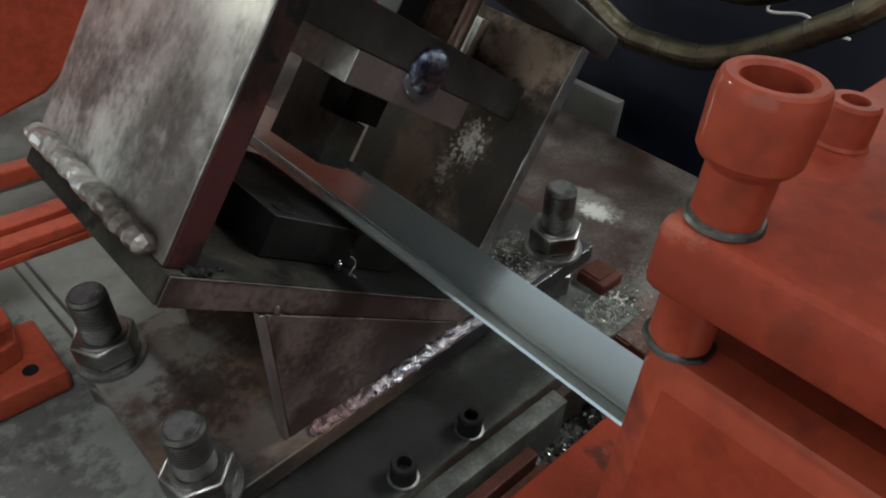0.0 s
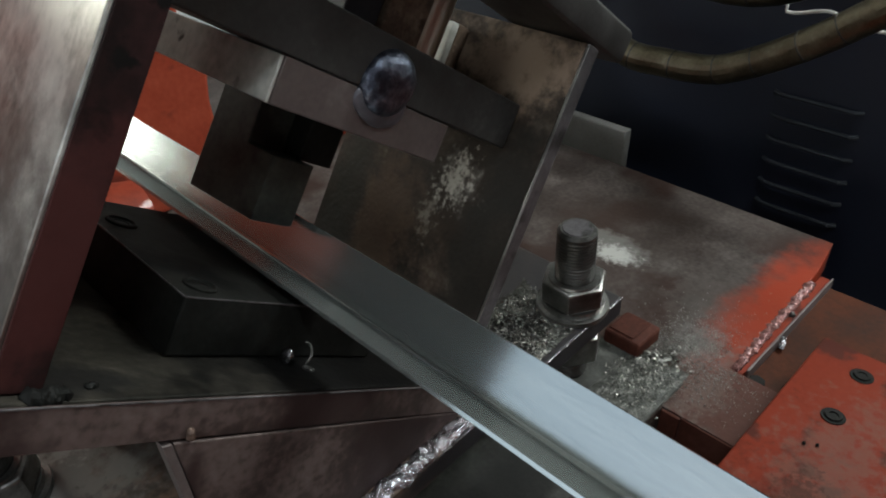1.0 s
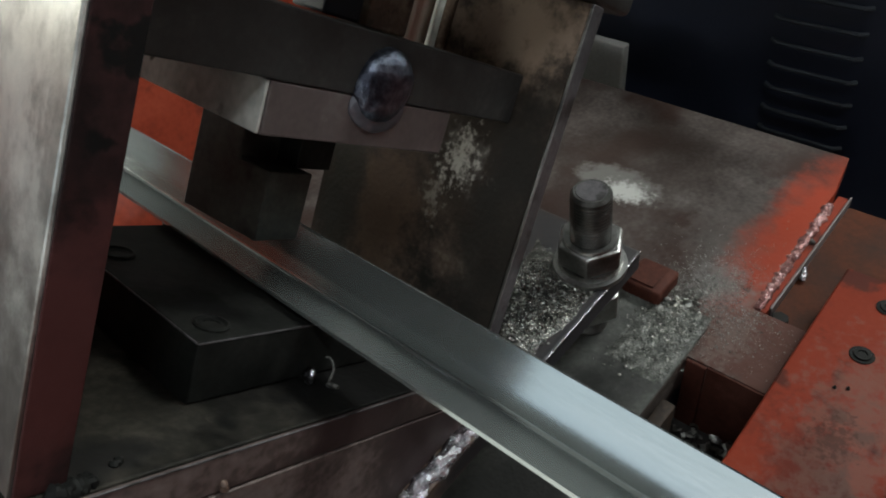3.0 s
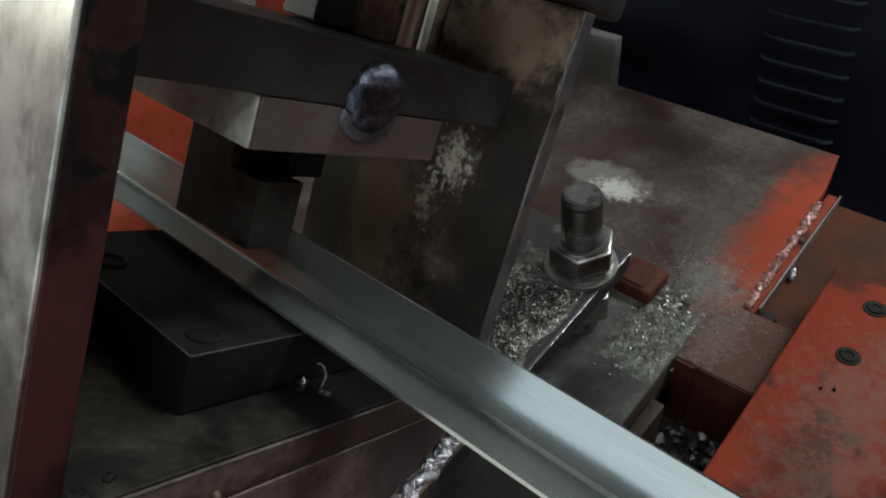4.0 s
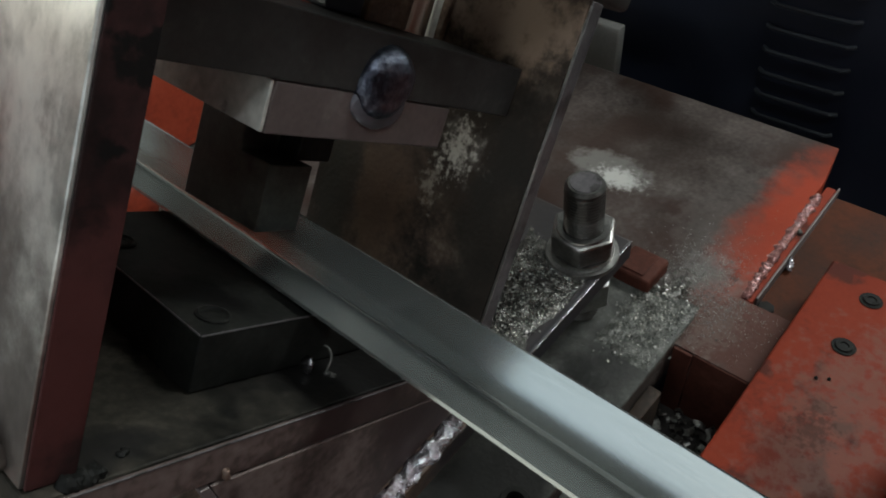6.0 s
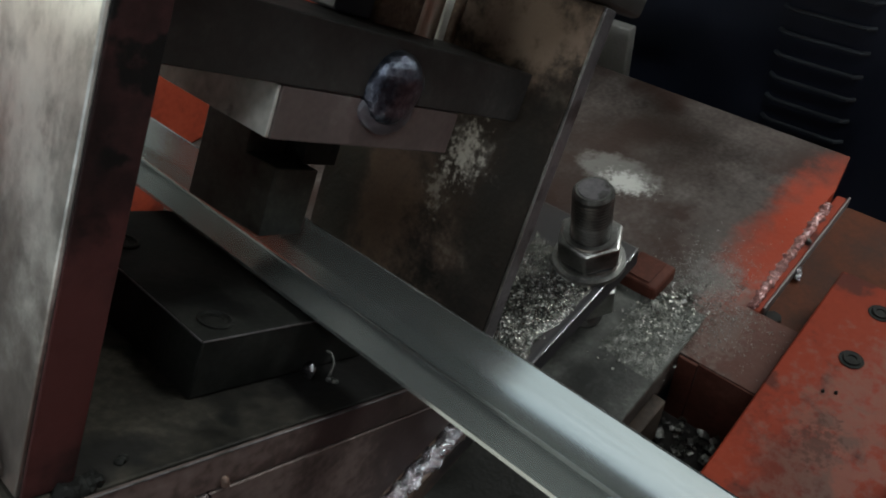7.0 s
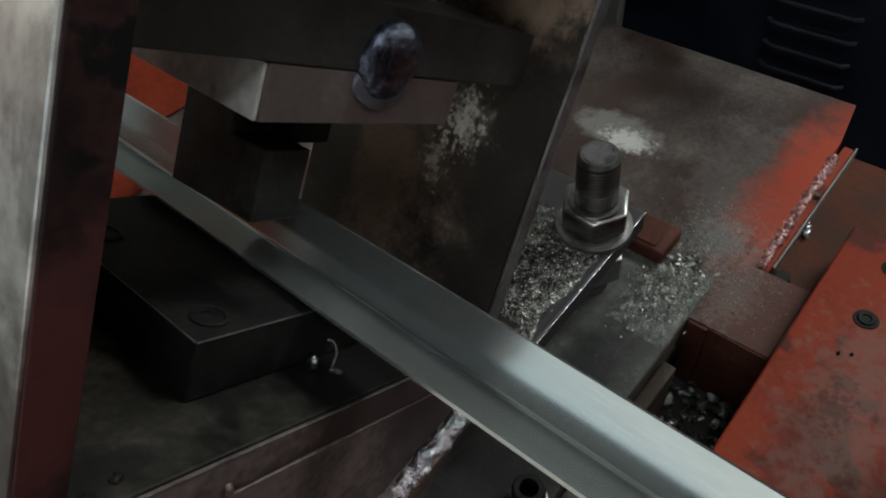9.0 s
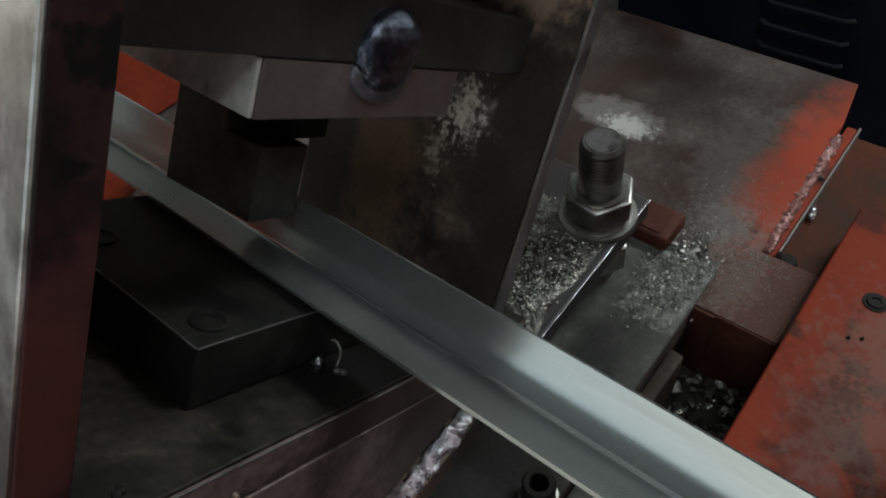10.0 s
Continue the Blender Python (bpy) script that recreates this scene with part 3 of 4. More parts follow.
part("rail_nut", rough_up(hexagon(0.009, -0.0554, -0.0528, 0.0008), 0.0005, 200), DIE, bed).location = (0.0765, -0.0775, 0.0)
part("slot_rail", box(-0.62, -0.085, -0.0745, -0.0665, -0.11, -0.066, 0.001), BROWNRED, bed)
part("slot_rail", box(-0.62, -0.090, -0.0885, -0.0815, -0.11, -0.060, 0.001), BROWNRED, bed)
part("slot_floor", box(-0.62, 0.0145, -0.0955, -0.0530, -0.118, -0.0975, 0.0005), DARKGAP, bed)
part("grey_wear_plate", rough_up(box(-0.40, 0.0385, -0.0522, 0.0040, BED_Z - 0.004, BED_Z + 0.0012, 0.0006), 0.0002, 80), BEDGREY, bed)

for dx in (0.0, 0.0075):
    # groove drawn as a dark strip just proud of the bed
    part("bed_groove", prism([(-0.2530 + dx, 0.118), (-0.2508 + dx, 0.118), (-0.2590 + dx, 0.30), (-0.2612 + dx, 0.30)], BED_Z - 0.004, BED_Z + 0.0003, "z", 0.0001), DARKGAP, bed, "narrow dark groove")

# ---- orange roll stand ----
OZ = -0.03
stand = thing("forming_stand", pose(0, 0, 0), "orange painted roll forming stand with worn scratched base", "machine")
part("base_plate", box(-0.62, 0.110, -0.40, -0.096, OZ - 0.022, OZ, 0.0016, 3), ORANGEWORN, stand, "orange base plate scratched to bare metal")
part("base_beam", box(-0.60, 0.100, -0.39, -0.099, FLOOR_Z, OZ - 0.0225, 0.002), ORANGE, stand)
part("column", prism([(-0.172, OZ + 0.0005), (-0.172, 0.125), (-0.105, 0.125), (-0.105, OZ + 0.0005), (0.02, OZ + 0.0005), (0.02, 0.182), (-0.2175, 0.182), (-0.2175, OZ + 0.0005)], -0.36, -0.1645, "y", 0.009), ORANGE, stand, "thick orange side column")
part("bearing_cap", box(-0.2205, 0.02, -0.34, -0.1630, 0.1955, 0.2120, 0.003, 3), ORANGE, stand, "orange bearing cap plate")
# block made taller and wider to shade the bearing cap from the ceiling light
part("upper_block", box(-0.145, 0.02, -0.34, -0.1860, 0.2125, 0.310, 0.003, 3), ORANGE, stand)
part("spacer", box(-0.150, -0.02, -0.32, -0.20, 0.1823, 0.1952, 0.001), ORANGE, stand)
stud_c = (-0.2120, -0.1712)
part("adjusting_bolt", lathe([(0, 0.1825), (0.0063, 0.1825), (0.0063, 0.2230), (0.0068, 0.2238), (0.0082, 0.2248), (0.0089, 0.2260), (0.0091, 0.2352), (0.0089, 0.2374), (0.0085, 0.2386), (0.0079, 0.2391), (0.0064, 0.2391), (0.0056, 0.2384), (0.0052, 0.2300), (0, 0.2295)], 40, (stud_c[0], stud_c[1], 0)), ORANGE, stand, "overpainted orange socket bolt")
for z in (0.2122, 0.1822):
    part("collar", rough_up(lathe([(0.0062, z), (0.0074, z), (0.0071, z + 0.0008), (0.0062, z + 0.0012)], 30, (stud_c[0], stud_c[1], 0)), 0.0005, 260), STUD, stand, "bare dark washer ring")
part("lock_bolt", lathe([(0, 0.2122), (0.0064, 0.2122), (0.0058, 0.2130), (0.0056, 0.2208), (0.0050, 0.2216), (0.0030, 0.2216), (0.0028, 0.217), (0, 0.2165)], 32, (-0.1640, -0.1715, 0)), ORANGE, stand)
def sunk_screw(m, r, label, group):
    """A socket screw on a black disc that stands in for its shaded counterbore."""
    t = thing("socket_screw", m, label, "screw", group)
    part("counterbore_disc", lathe([(0, 0.0), (r * 0.97, 0.0), (r, 0.0002), (r * 0.97, 0.0004), (0, 0.0003)], 28), DIE, t)
    part("head", lathe([(r * 0.36, 0.0005), (r * 0.40, 0.0012), (r * 0.66, 0.0012), (r * 0.74, 0.0005)], 26), DIE, t)
    part("socket", hexagon(r * 0.62, 0.0004, 0.0007, 0.0001), DIE, t)
    return t


for x in (0.0504, 0.0898):
    sunk_screw(pose(x, -0.1222, OZ + 0.0002), 0.0058, "black hexagon socket screw sunk in orange plate", "stand screws")
# no holes are cut: small black discs give their darkness
for x, y in ((0.0262, -0.124), (0.0232, -0.119)):
    sunk_screw(pose(x, y, OZ + 0.0001), 0.0009, "small black disc for a drilled hole in the orange plate", "drilled holes")

# ---- press head: flange, tilted box frame ----
TILT = 32.33
HEAD = pose(0, 0, 0, 0, TILT, 0)
press = thing("press_head", HEAD, "tilted welded steel punch press frame, rusty and scraped", "press")
level = HEAD.inverted()


def flat_part(name, bm, material, label=""):
    """A part of the press that is level with the bed."""
    ob = part(name, bm, material, press, label)
    ob.matrix_local = level
    return ob


def leaning(bm):
    """The plate was welded on a little out of square."""
    for v in bm.verts:
        v.co.x -= (v.co.z - 0.04) * 0.035
    return bm


FLANGE = pose(0, 0, 0, 0, -4.5, 0)
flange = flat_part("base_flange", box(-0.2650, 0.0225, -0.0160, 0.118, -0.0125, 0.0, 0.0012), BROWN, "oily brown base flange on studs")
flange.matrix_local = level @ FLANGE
# thin bright strip modelled in place of the glint on the flange bevel
flat_part("worn_edge_glint", rough_up(box(-0.115, 0.0222, -0.01622, -0.0157, -0.0003, 0.0001, 0.0002), 0.00014, 300), WELD, "bright strip for the glint on the flange edge").matrix_local = level @ FLANGE
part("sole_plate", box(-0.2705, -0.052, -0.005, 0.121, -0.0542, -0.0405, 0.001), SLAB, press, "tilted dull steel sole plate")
part("sole_edge", box(-0.2695, -0.056, -0.0065, -0.0052, -0.0540, -0.0410, 0.0004), FRONTBROWN, press, "brown stained front edge")
# wear and highlight of the sole's top edge, added as one pale strip
part("worn_edge_glint", rough_up(box(-0.2680, -0.060, -0.0068, -0.0062, -0.0414, -0.0408, 0.0002), 0.00015, 200), EDGE, press, "worn front edge with its highlight as a strip")
part("side_plate", box(-0.2700, -0.2586, 0.0, 0.120, -0.0403, 0.1122, 0.0008), SCRAPED, press, "bright scraped grey side plate")
# separate thin dark sheet over the inner face of the scraped plate
part("side_liner", box(-0.2584, -0.2570, 0.0, 0.119, -0.0400, 0.0610, 0.0004), BAR, press, "dark inner face")
part("side_edge", box(-0.2692, -0.2572, -0.0014, -0.0002, -0.0400, 0.1122, 0.0004), PRIMER, press, "dark red primed plate edge")
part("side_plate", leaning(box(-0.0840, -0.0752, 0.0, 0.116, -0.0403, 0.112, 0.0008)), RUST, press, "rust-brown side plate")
part("side_edge", leaning(rough_up(box(-0.0838, -0.0754, -0.0014, -0.0002, -0.0400, 0.112, 0.0005), 0.0002, 90)), EDGE, press, "worn steel plate edge")
# glint along the plate corner, built as a bright metal sliver
part("edge_glint", leaning(box(-0.0841, -0.0836, -0.0016, -0.0004, -0.0380, 0.110, 0.0002)), ZINC, press, "bright strip for the glint on the plate corner")
part("top_plate", box(-0.2700, -0.0560, -0.002, 0.045, 0.1125, 0.128, 0.003, 3), BAR, press, "dark steel top plate with rounded corner")
part("weld_run", bead((-0.2725, 0.006, -0.0375), (-0.2725, 0.119, -0.0375), 0.0058, 0.6, 11), SCRAPED, press, "rough silvery weld run")
part("weld_run", bead((-0.258, 0.004, -0.0385), (-0.258, 0.04, -0.0385), 0.0028, 0.8, 12), WELD, press)
part("weld_spot", bead((-0.2630, -0.0030, -0.0400), (-0.2500, -0.0020, -0.0400), 0.0026, 0.6, 13, 0.8, 0.6), DIE, press)
part("weld_spot", bead((-0.2450, 0.0010, -0.0402), (-0.2410, 0.0030, -0.0402), 0.0012, 0.6, 17, 0.8, 0.7), DIE, press)
part("weld_spot", bead((-0.1690, 0.0160, -0.0378), (-0.1640, 0.0140, -0.0372), 0.0034, 0.8, 14, 0.9, 0.35), WELD, press, "bright weld spatter lump")
part("weld_spot", tube(spline([(-0.1600, 0.0110, -0.0395), (-0.1570, 0.0130, -0.0360), (-0.1560, 0.0170, -0.0340), (-0.1590, 0.0200, -0.0345)], 5), 0.0005, 8), STUD, press, "thin curled spatter whisker")
part("weld_spot", bead((-0.1620, 0.0105, -0.0398), (-0.1585, 0.0070, -0.0400), 0.0013, 0.8, 18, 0.8, 0.6), STUD, press)
part("weld_spot", bead((-0.2145, -0.0065, -0.0500), (-0.2125, -0.0065, -0.0545), 0.0016, 0.9, 15), BROWN, press)
gus = flat_part("gusset", prism([(-0.2075, -0.0160), (-0.0910, -0.0068), (-0.2138, 0.0704)], -0.0070, -0.0012, "y", 0.0005), FRONTBROWN, "red-brown triangular gusset plate")
flat_part("gusset", prism([(-0.2075, -0.0160), (-0.0910, -0.0068), (-0.2138, 0.0704)], 0.095, 0.105, "y", 0.0007), BROWN)
flat_part("gusset_edge", prism([(-0.2105, -0.0160), (-0.2078, -0.0160), (-0.2141, 0.0703), (-0.2170, 0.0712)], -0.0068, -0.0012, "y", 0.0004), PINK, "bare cut gusset edge")
flat_part("gusset_weld", bead((-0.200, -0.0112, -0.0160), (-0.078, -0.0112, -0.0064), 0.0042, 0.28, 21, 0.7, 0.45), SILVERWELD, "bright silvery weld run")

# ---- punch ram and die ----
ram = thing("punch_ram", HEAD, "dark steel punch ram with welded cross bars", "punch")
part("cross_bar", box(-0.2582, -0.0870, 0.018, 0.060, 0.0600, 0.0796, 0.0006), BAR, ram, "dark grey cross bar")
part("holder_bar", box(-0.2080, -0.1258, 0.0185, 0.098, 0.0443, 0.0597, 0.0006), PINK, ram, "bare pinkish steel bar")
# left face of the bar: window light put into a paler steel colour
part("holder_face", box(-0.2094, -0.2082, 0.0190, 0.0975, 0.0445, 0.0595, 0.0004), GREYCUT, ram, "saw-cut face coloured lighter to look lit")
def skewed(bm):
    """The punch sits slightly turned in its holder."""
    for v in bm.verts:
        v.co.x -= (v.co.y - 0.043) * 0.08
    return bm


punch = part("punch", skewed(prism([(0.043, 0.0016), (0.081, 0.0016), (0.081, 0.0441), (0.058, 0.0441), (0.058, 0.0265), (0.043, 0.0265)], -0.1800, -0.1608, "x", 0.0006)), PUNCH, ram, "black tool steel punch")
part("clamp_ledge", skewed(box(-0.1640, -0.1478, 0.0480, 0.081, 0.0266, 0.0441, 0.0006)), DIE, punch)
blob = bmesh.new()
bmesh.ops.create_icosphere(blob, subdivisions=4, radius=1.0, matrix=Matrix.Translation((-0.1660, 0.0185, 0.0640)) @ Euler((0, 0.30, 0)).to_matrix().to_4x4() @ Matrix.Diagonal((0.0112, 0.0076, 0.0128, 1)))
part("weld_blob", rough_up(rough_up(blob, 0.0013, 90, 2.0), 0.0004, 260, 4.0), BLUEWELD, ram, "glossy blue-black weld blob")
foot = bmesh.new()
bmesh.ops.create_icosphere(foot, subdivisions=3, radius=1.0, matrix=Matrix.Translation((-0.1648, 0.0185, 0.0576)) @ Matrix.Diagonal((0.0130, 0.0040, 0.0084, 1)))
part("weld_foot", rough_up(foot, 0.0008, 150, 5.0), HEATTINT, ram, "bluish heat-tinted weld foot")
rod = part("guide_rod", lathe([(0, 0.0798), (0.0085, 0.0798), (0.0085, 0.112), (0, 0.112)], 36, (-0.1205, 0.0550, 0)), CHROME, ram, "polished brassy guide rod")
part("rod_block", rough_up(box(-0.1515, -0.1300, 0.0455, 0.0640, 0.0798, 0.1120, 0.001), 0.0004, 90), PAD, ram, "scabby brown steel block")
part("drive_block", box(-0.1700, -0.1530, 0.0470, 0.0640, 0.0798, 0.1120, 0.0012), NAVY, ram, "dark blue painted block")
part("rod_pad", rough_up(box(-0.0940, -0.0862, 0.0605, 0.078, 0.0790, 0.1040, 0.001), 0.0005, 120), PAD, ram, "scabby brown steel pad")
part("pad_lip", rough_up(box(-0.0985, -0.0942, 0.0600, 0.078, 0.0790, 0.1035, 0.001), 0.0005, 120), GREYCUT, ram, "bare pad edge")

die = thing("lower_die", HEAD, "black oily lower die block on the sole plate", "die block")
part("block", box(-0.2132, -0.120, 0.0180, 0.112, -0.0402, -0.0195, 0.0009), DIE, die)
# thin lighter bars along the left and front top edges of the die
part("block_edge", rough_up(box(-0.2134, -0.2129, 0.0185, 0.111, -0.0198, -0.0193, 0.00015), 0.00012, 200), EDGE, die, "thin lighter line along the block edge")
part("block_edge", rough_up(box(-0.2130, -0.150, 0.0178, 0.0183, -0.0198, -0.0193, 0.00015), 0.00012, 200), EDGE, die, "thin lighter line along the block edge")
for v in (0.028, 0.0850):
    part("socket_ring", lathe([(0.0058, -0.0001), (0.0058, 0.0007), (0.0050, 0.0010), (0.0042, 0.0002), (0.0030, 0.0002), (0.0030, -0.0060), (0, -0.0060)], 26), DIE, die, "hexagon socket screw").matrix_local = pose(-0.2020, v, -0.0195)

# ---- moving strip ----
strip = thing("steel_angle_strip", HEAD, "long bright galvanised steel angle strip feeding through the press", "steel strip")
U0, U1, W0, W1, TH = -0.1722, -0.1545, -0.0165, 0.0050, 0.0013


def angle_profile():
    out = [(U0, W0 + TH), (U0, W0)]
    r = 0.0030
    for i in range(7):
        a = math.pi / 2 * i / 6
        out.append((U1 + TH - r + r * math.sin(a), W0 + r - r * math.cos(a)))
    out += [(U1 + TH, W1), (U1, W1)]
    r = 0.0017
    for i in range(7):
        a = math.pi / 2 * (1 - i / 6)
        out.append((U1 - r + r * math.sin(a), W0 + TH + r - r * math.cos(a)))
    return out


part("angle_bar", prism(angle_profile(), -1.20, 2.1, "y", 0), GALV, strip)

# ---- studs ----
def stud_bolt(x, y, turn, high, label):
    b = thing("stud_bolt", FLANGE @ pose(x, y, 0, 0, 0, turn), label, "bolt", "flange studs")
    prof = [(0, -0.046), (0.0092, -0.046)]
    z = -0.044
    while z < high - 0.004:
        worn = 0.0094 if z < 0.030 else 0.0097
        prof += [(worn, z), (0.0100, z + 0.0007), (0.0100, z + 0.0010), (worn, z + 0.0017)]
        z += 0.0019
    prof += [(0.0098, high - 0.003), (0.0098, high - 0.0018), (0.0085, high), (0, high - 0.0004)]
    part("stud", lathe(prof, 28), STUD, b, "dark threaded stud")
    part("worn_end", lathe([(0, high - 0.0001), (0.0075, high - 0.0001), (0.0072, high + 0.0003), (0.0050, high + 0.0002), (0, high - 0.0000)], 24), EDGE, b, "worn bare stud end")
    part("washer", lathe([(0.0105, 0.0002), (0.0185, 0.0002), (0.0187, 0.0012), (0.0185, 0.0030), (0.0105, 0.0030)], 40), ZINC, b)
    part("spring_washer", lathe([(0.0105, 0.0031), (0.0160, 0.0031), (0.0163, 0.0048), (0.0160, 0.0066), (0.0105, 0.0066)], 40), ZINC, b)
    part("nut", hexagon(0.0300, 0.0068, 0.0195, 0.0014), ZINC, b, "zinc plated hex nut")
    part("nut_rim", lathe([(0.0098, 0.0196), (0.0134, 0.0196), (0.0130, 0.0206), (0.0104, 0.0206)], 36), ZINC, b)
    part("jack_nut", hexagon(0.0300, -0.0300, -0.0130, 0.0012), ZINC, b)
    return b


stud_bolt(0.0, 0.0, 10, 0.0490, "dark threaded stud with zinc nut on flange")
stud_bolt(-0.2505, 0.1028, 40, 0.0490, "greasy threaded stud with zinc nut on flange")
stud_bolt(-0.2532, -0.0030, 25, 0.0490, "oily dark threaded stud with zinc nut")

tab = thing("key_block", pose(0.0500, -0.0080, BED_Z), "dark red painted steel key block on bed", "steel block")
part("block", box(-0.0130, 0.0112, -0.0155, 0.0080, 0.0, 0.0100, 0.0020, 3), BROWNRED, tab)
part("key_lip", box(-0.0105, 0.0090, -0.0100, 0.0060, 0.0102, 0.0110, 0.0005), BROWNRED, tab)
for x in (-0.1160, -0.1650):
    socket_screw(0.0072, 0.013, pose(x, -0.0450, BED_Z + 0.0002), "black oily cap screw in the bed", "bed cap screws", DIE)

# ---- background machine, cabinet, hose ----
cab = thing("control_cabinet", pose(0.42, 0.05, FLOOR_Z), "dark navy cabinet with pressed louvres", "cabinet")
part("shell", box(0.0, 0.5, -0.9, 1.2, 0.0, 0.995, 0.004), NAVY, cab)
for i in range(7):
    lv = tube([(-0.001, -0.058 - i * 0.0015, 0), (-0.006, -0.052 - i * 0.0015, 0), (-0.007, 0.0, 0), (-0.006, 0.014 - i * 0.0015, 0), (-0.001, 0.020 - i * 0.0015, 0)], 0.0021, 10)
    part("louvre", lv, LOUVRE, cab).matrix_local = pose(0, 0, 0.8350 - i * 0.0222)
def hose_tube(keys):
    """A smooth metal hose with a narrow joint every few centimetres."""
    bm = bmesh.new()
    pts = spline(keys, 24)
    rings = []
    for i, p in enumerate(pts):
        d = (pts[min(i + 1, len(pts) - 1)] - pts[max(i - 1, 0)]).normalized()
        a = d.cross(Vector((1, 0, 0))).normalized()
        b = d.cross(a)
        r = 0.0118
        rings.append([bm.verts.new(p + (a * math.cos(k * math.pi / 9) + b * math.sin(k * math.pi / 9)) * r) for k in range(18)])
    for p, q in zip(rings, rings[1:]):
        for k in range(18):
            bm.faces.new((p[k], p[(k + 1) % 18], q[(k + 1) % 18], q[k]))
    bm.faces.new(rings[0])
    bm.faces.new(rings[-1])
    bmesh.ops.recalc_face_normals(bm, faces=bm.faces[:])
    return bm


def conduit_hose(keys):
    h = thing("conduit_hose", pose(0, 0, 0), "brassy metal conduit hose hanging in a loop", "hose")
    part("sleeve", hose_tube(keys), BRASS, h)
    pts = spline(keys, 24)
    for i in range(12, len(pts) - 1, 22):
        d = (pts[i + 1] - pts[i - 1]).normalized()
        ring = lathe([(0.0117, -0.0007), (0.0121, -0.0005), (0.0121, 0.0005), (0.0117, 0.0007)], 20)
        part("joint_ring", ring, STUD, h, "dark joint ring").matrix_local = Matrix.Translation(pts[i]) @ d.to_track_quat("Z", "Y").to_matrix().to_4x4()
    return h


hose_path = [(0.30, 0.30, 0.16), (0.30, 0.255, 0.10), (0.30, 0.2215, 0.058), (0.30, 0.167, 0.029), (0.30, 0.1243, 0.0275), (0.30, 0.0818, 0.032), (0.30, 0.0494, 0.0465), (0.30, 0.0161, 0.067), (0.30, -0.0103, 0.087), (0.30, -0.045, 0.118), (0.31, -0.075, 0.17)]
conduit_hose(hose_path)
hose_two = [(0.33, 0.24, 0.17), (0.33, 0.175, 0.105), (0.33, 0.1, 0.088), (0.33, 0.035, 0.104), (0.33, -0.02, 0.16)]
conduit_hose(hose_two)
wire_path = [(0.36, 0.064, 0.14), (0.36, 0.0590, 0.0809), (0.36, 0.0540, 0.0715), (0.36, 0.0250, 0.0775), (0.36, 0.0021, 0.0705), (0.36, -0.02, 0.07)]
tagged(part("loose_wire", tube(spline(wire_path, 8), 0.0014, 8), WIRE), "thin white loose cable end before dark cabinet", "cable")
panel = thing("side_panel", pose(0.36, 0.19, FLOOR_Z), "pale grey sheet metal side panel", "panel")
part("sheet", box(0.0, 0.012, -0.004, 0.40, 0.0, FLOOR_Z * -1 - 0.074, 0.002), PALE, panel)

rear = thing("rear_stand", pose(0, 0, 0), "orange painted roll stand behind the press", "machine")
part("frame_plate", prism([(-0.115, BED_Z + 0.0005), (-0.012, BED_Z + 0.0005), (-0.018, 0.030), (-0.015, 0.062), (-0.030, 0.085), (-0.030, 0.16), (-0.115, 0.16)], 0.320, 0.365, "y", 0.003), ORANGE, rear, "thick orange frame plate")
part("arm_plate", prism([(-0.330, BED_Z + 0.0005), (-0.290, BED_Z + 0.0005), (-0.285, 0.060), (-0.215, 0.080), (-0.176, 0.112), (-0.176, 0.24), (-0.330, 0.24)], 0.222, 0.240, "y", 0.003), ORANGE, rear, "orange arm plate")
part("arm_lug", box(-0.270, -0.245, 0.2150, 0.2215, 0.10, 0.20, 0.002), ORANGE, rear)
part("cross_tie", box(-0.3000, -0.1155, 0.345, 0.360, -0.044, -0.030, 0.002), ORANGE, rear)
part("roll", lathe([(0, -0.05), (0.026, -0.05), (0.030, -0.03), (0.030, 0.03), (0.026, 0.05), (0, 0.05)], 36), ORANGE, rear).matrix_local = pose(-0.155, 0.270, -0.015, 0, 90, 0)
part("post", box(0.088, 0.135, 0.335, 0.375, BED_Z + 0.0005, 0.22, 0.003), ORANGE, rear)
# pale sheet added to give the bright background between the orange parts
backdrop = thing("backdrop_panel", pose(0.05, 0.60, BED_Z), "pale sheet on the bed standing in for the bright background", "panel")
part("sheet", box(-0.16, 0.18, 0.0, 0.008, 0.0005, 0.30, 0.002), PALEWHITE, backdrop)
part("return_lip", box(-0.16, 0.18, -0.015, -0.0005, 0.29, 0.30, 0.001), PALEWHITE, backdrop)

guide = thing("guide_bracket", pose(0, 0, 0), "orange painted double-lipped guide bracket bolted on bed", "bracket")
part("foot", box(-0.338, -0.2690, 0.120, 0.174, BED_Z + 0.0005, -0.030, 0.003, 3), ORANGE, guide, "orange foot plate with a dark hole")
# black disc on the foot in place of a cut hole
part("hole", lathe([(0, -0.0298), (0.0042, -0.0298), (0.0042, -0.0292), (0, -0.0292)], 20, (-0.2850, 0.1310, 0)), DIE, guide)
part("nut", hexagon(0.026, 0.0, 0.014, 0.0012), ORANGE, guide).matrix_local = pose(-0.2960, 0.1520, -0.0298)
part("post", lathe([(0, -0.0155), (0.0100, -0.0155), (0.0100, 0.0), (0, 0.0)], 24, (-0.2960, 0.1520, 0)), ORANGE, guide)
part("web", box(-0.42, -0.2140, 0.1935, 0.2280, -0.0055, 0.0005, 0.0015), ORANGE, guide)
part("bracket_arm", box(-0.42, -0.2840, 0.1400, 0.1930, -0.0055, 0.0005, 0.0015), ORANGE, guide)
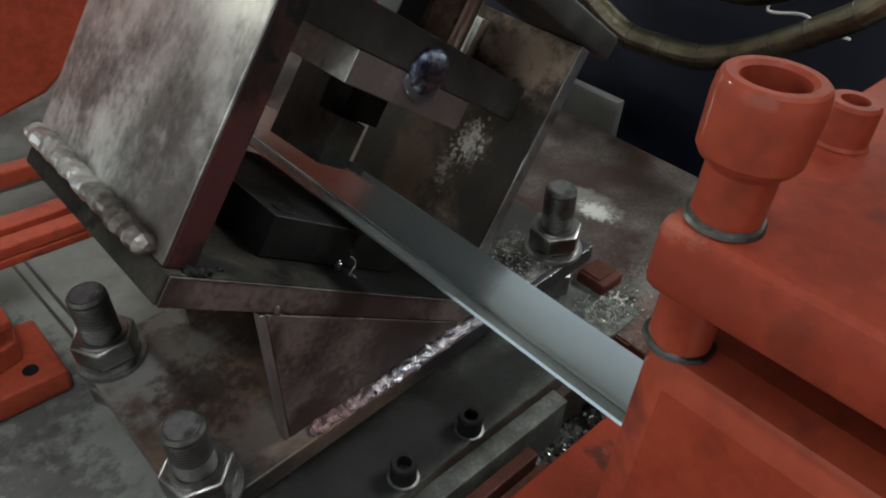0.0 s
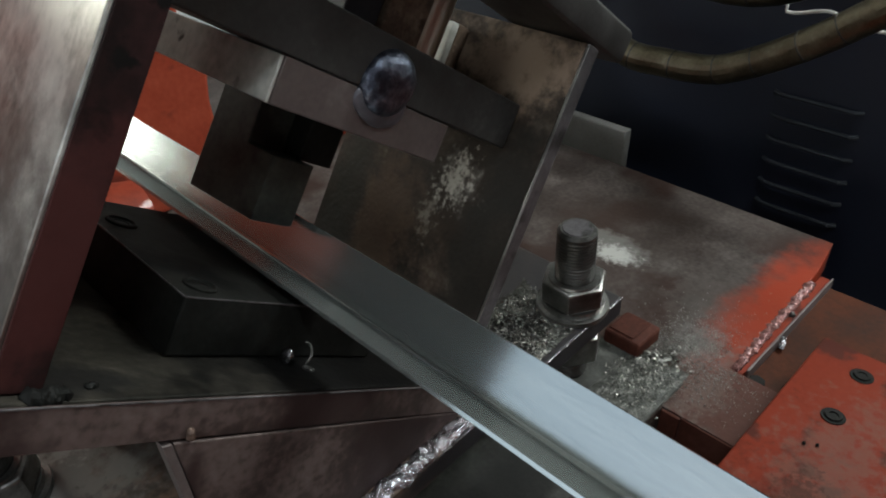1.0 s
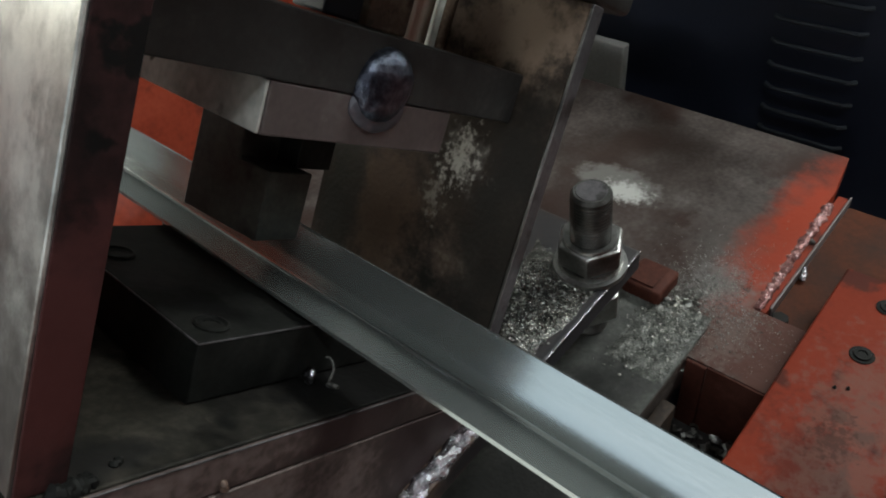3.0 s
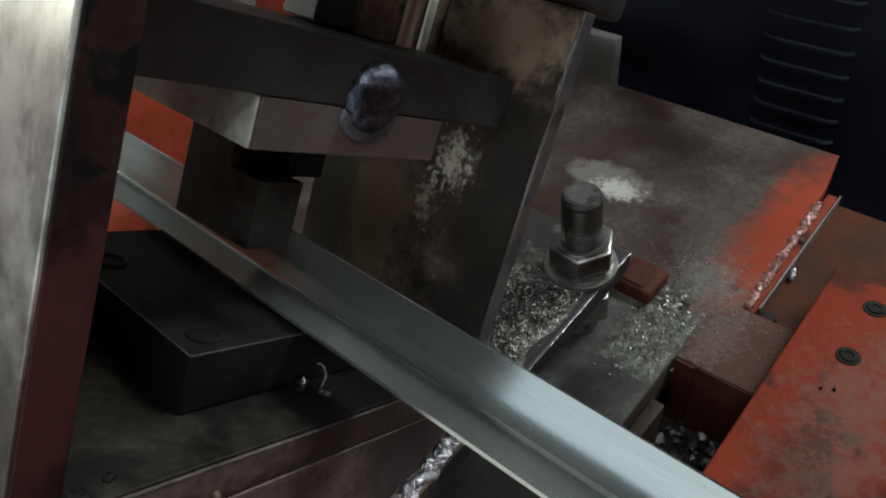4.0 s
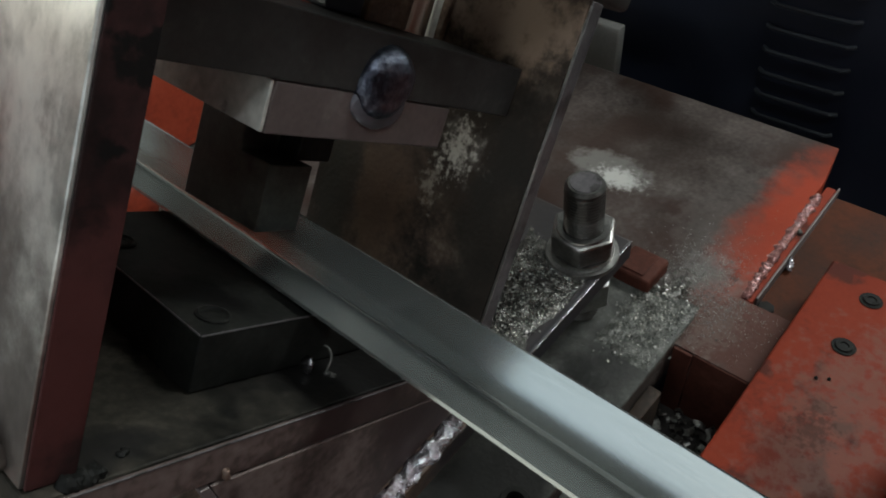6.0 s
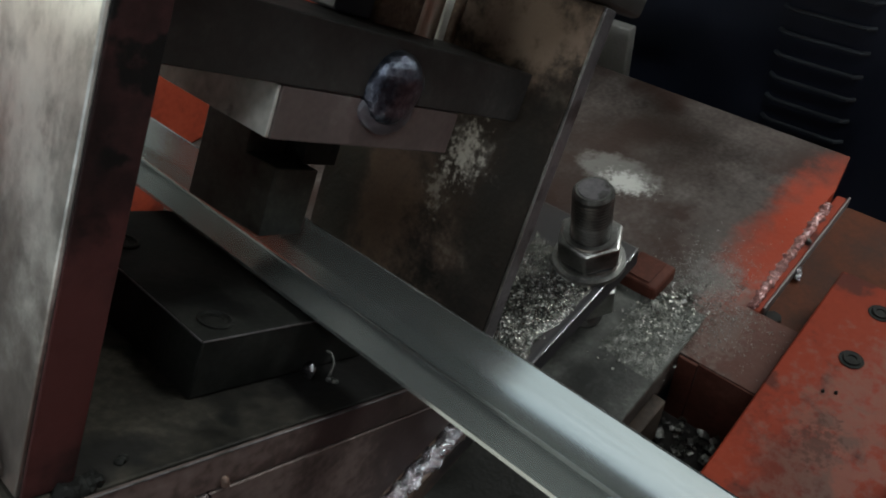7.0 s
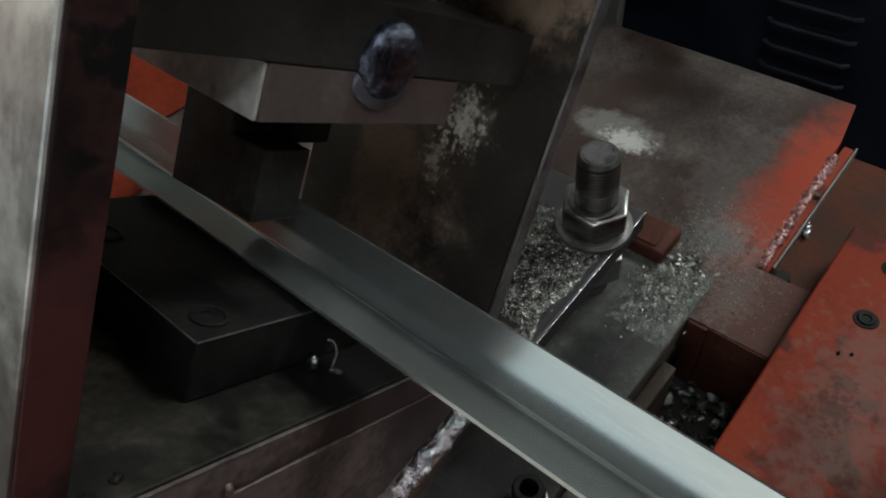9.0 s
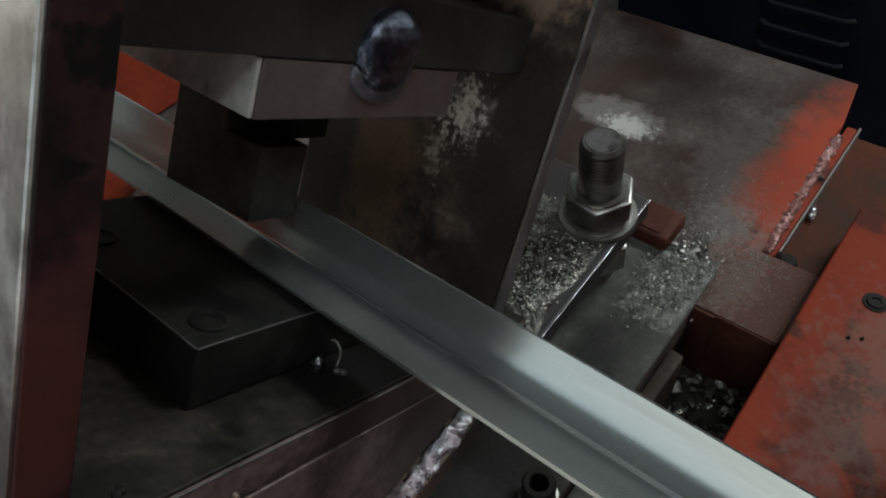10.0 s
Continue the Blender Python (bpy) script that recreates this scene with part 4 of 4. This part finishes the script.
part("lip", box(-0.42, -0.2140, 0.1940, 0.2065, 0.0008, 0.0085, 0.0012), ORANGE, guide)
part("lip", box(-0.42, -0.2140, 0.2135, 0.2280, 0.0008, 0.0085, 0.0012), ORANGE, guide)

# ---- chips and swarf ----
def scatter(name, me, label):
    ob = new(name, me)
    return tagged(ob, label, "metal chips", kind="stuff")


def on_flange(r):
    x = r.triangular(-0.070, 0.004, -0.035)
    return (x, r.uniform(-0.0145, 0.0) + r.uniform(0, 0.03) * (1 if x < -0.02 else 0.3), 0.0787 * x + 0.0006)


def on_bed(r):
    return (r.gauss(0.032, 0.016), r.gauss(-0.034, 0.007), BED_Z + 0.0018)


def in_pit(r):
    return (r.uniform(-0.16, 0.012), r.uniform(-0.0945, -0.055), -0.0955 + r.random() * 0.004)


def by_key(r):
    return (r.gauss(0.046, 0.005), r.gauss(-0.033, 0.004), BED_Z + 0.0022)


def dusted(r):
    while True:
        x, y = r.gauss(0.066, 0.022), r.gauss(-0.050, 0.018)
        if y > -0.058 or (0.018 < x < 0.066 and y > -0.093):
            return (x, y, BED_Z + 0.0003 + (0.0014 if x < 0.038 and y > -0.052 else 0))


def crust(x0, x1, y0, y1, nx, ny, height, grain, seed, material):
    """A lumpy layer of compacted swarf that thins out towards its ragged edge."""
    verts, faces = [], []
    for j in range(ny + 1):
        for i in range(nx + 1):
            x, y = x0 + (x1 - x0) * i / nx, y0 + (y1 - y0) * j / ny
            p = Vector((x, y, seed))
            edge = min(i, nx - i) / nx * 5, min(j, ny - j) / ny * 5
            body = min(1.0, *edge) + noise.noise(p * 45) * 0.5 - 0.15
            lump = abs(noise.noise(p / grain)) + 0.6 * abs(noise.noise(p / grain * 2.3 + Vector((3, 1, 0))))
            z = height * (min(1.0, max(-1.0, body * 2)) * 0.5 + lump * max(0.15, min(1.0, body * 1.5)) * 1.3)
            verts.append((x + noise.noise(p * 900) * grain * 0.2, y, z - height * 0.15))
    for j in range(ny):
        for i in range(nx):
            a = j * (nx + 1) + i
            faces.append((a, a + 1, a + nx + 2, a + nx + 1))
    me = bpy.data.meshes.new("crust")
    me.from_pydata(verts, [], faces)
    me.materials.append(material)
    me.shade_smooth()
    return me


scatter("swarf_crust", crust(-0.078, 0.002, -0.0150, 0.034, 230, 140, 0.0012, 0.0013, 2.0, CRUST), "oily silvery swarf crust caked on the flange").matrix_world = FLANGE
scatter("swarf_crust", crust(-0.012, 0.046, -0.0515, -0.018, 150, 90, 0.0007, 0.0013, 5.0, FILINGS), "grey filings caked on the bed").location = (0, 0, BED_Z + 0.0014)
scatter("steel_chips", chips(500, on_flange, 0.0009, 31), "oily silvery steel chips on the flange")
scatter("steel_chips", chips(3000, dusted, 0.00034, 36, GROUND), "fine steel dust on the bed and the red-brown block")
scatter("steel_chips", chips(6, lambda r: (r.gauss(0.0445, 0.003), r.gauss(-0.0325, 0.002), BED_Z + 0.003), 0.0026, 39), "large curled cuttings beside the key block")
scatter("steel_chips", chips(1500, on_bed, 0.0007, 32), "grey steel filings on the bed")
scatter("steel_chips", chips(360, in_pit, 0.0028, 33), "curled steel cuttings in the dark slot")
scatter("steel_chips", chips(16, by_key, 0.0014, 34), "curled steel cuttings beside the key block")


def motions():
    """The strip feeds through the press: it creeps, waits, then runs on."""
    places = [(0.0, 0.0), (0.6, -0.010), (1.2, -0.026), (1.7, -0.036), (2.0, -0.038), (3.0, -0.039), (4.2, -0.040), (4.5, -0.045), (4.8, -0.070), (5.2, -0.120), (5.7, -0.190), (6.8, -0.345), (7.5, -0.440), (8.4, -0.565), (9.2, -0.675), (10.0, -0.785)]
    pivot = Vector((U1, 0, W1))

    def settled(t, y):
        lift = max(0.0, 1 - t / 2.0)
        return HEAD @ pose(pivot.x, y, pivot.z + 0.0010 * lift, 0, 4.5 * lift, 0) @ pose(-pivot.x, 0, -pivot.z)
    walk(strip, [(t, settled(t, y)) for t, y in places])


motions()
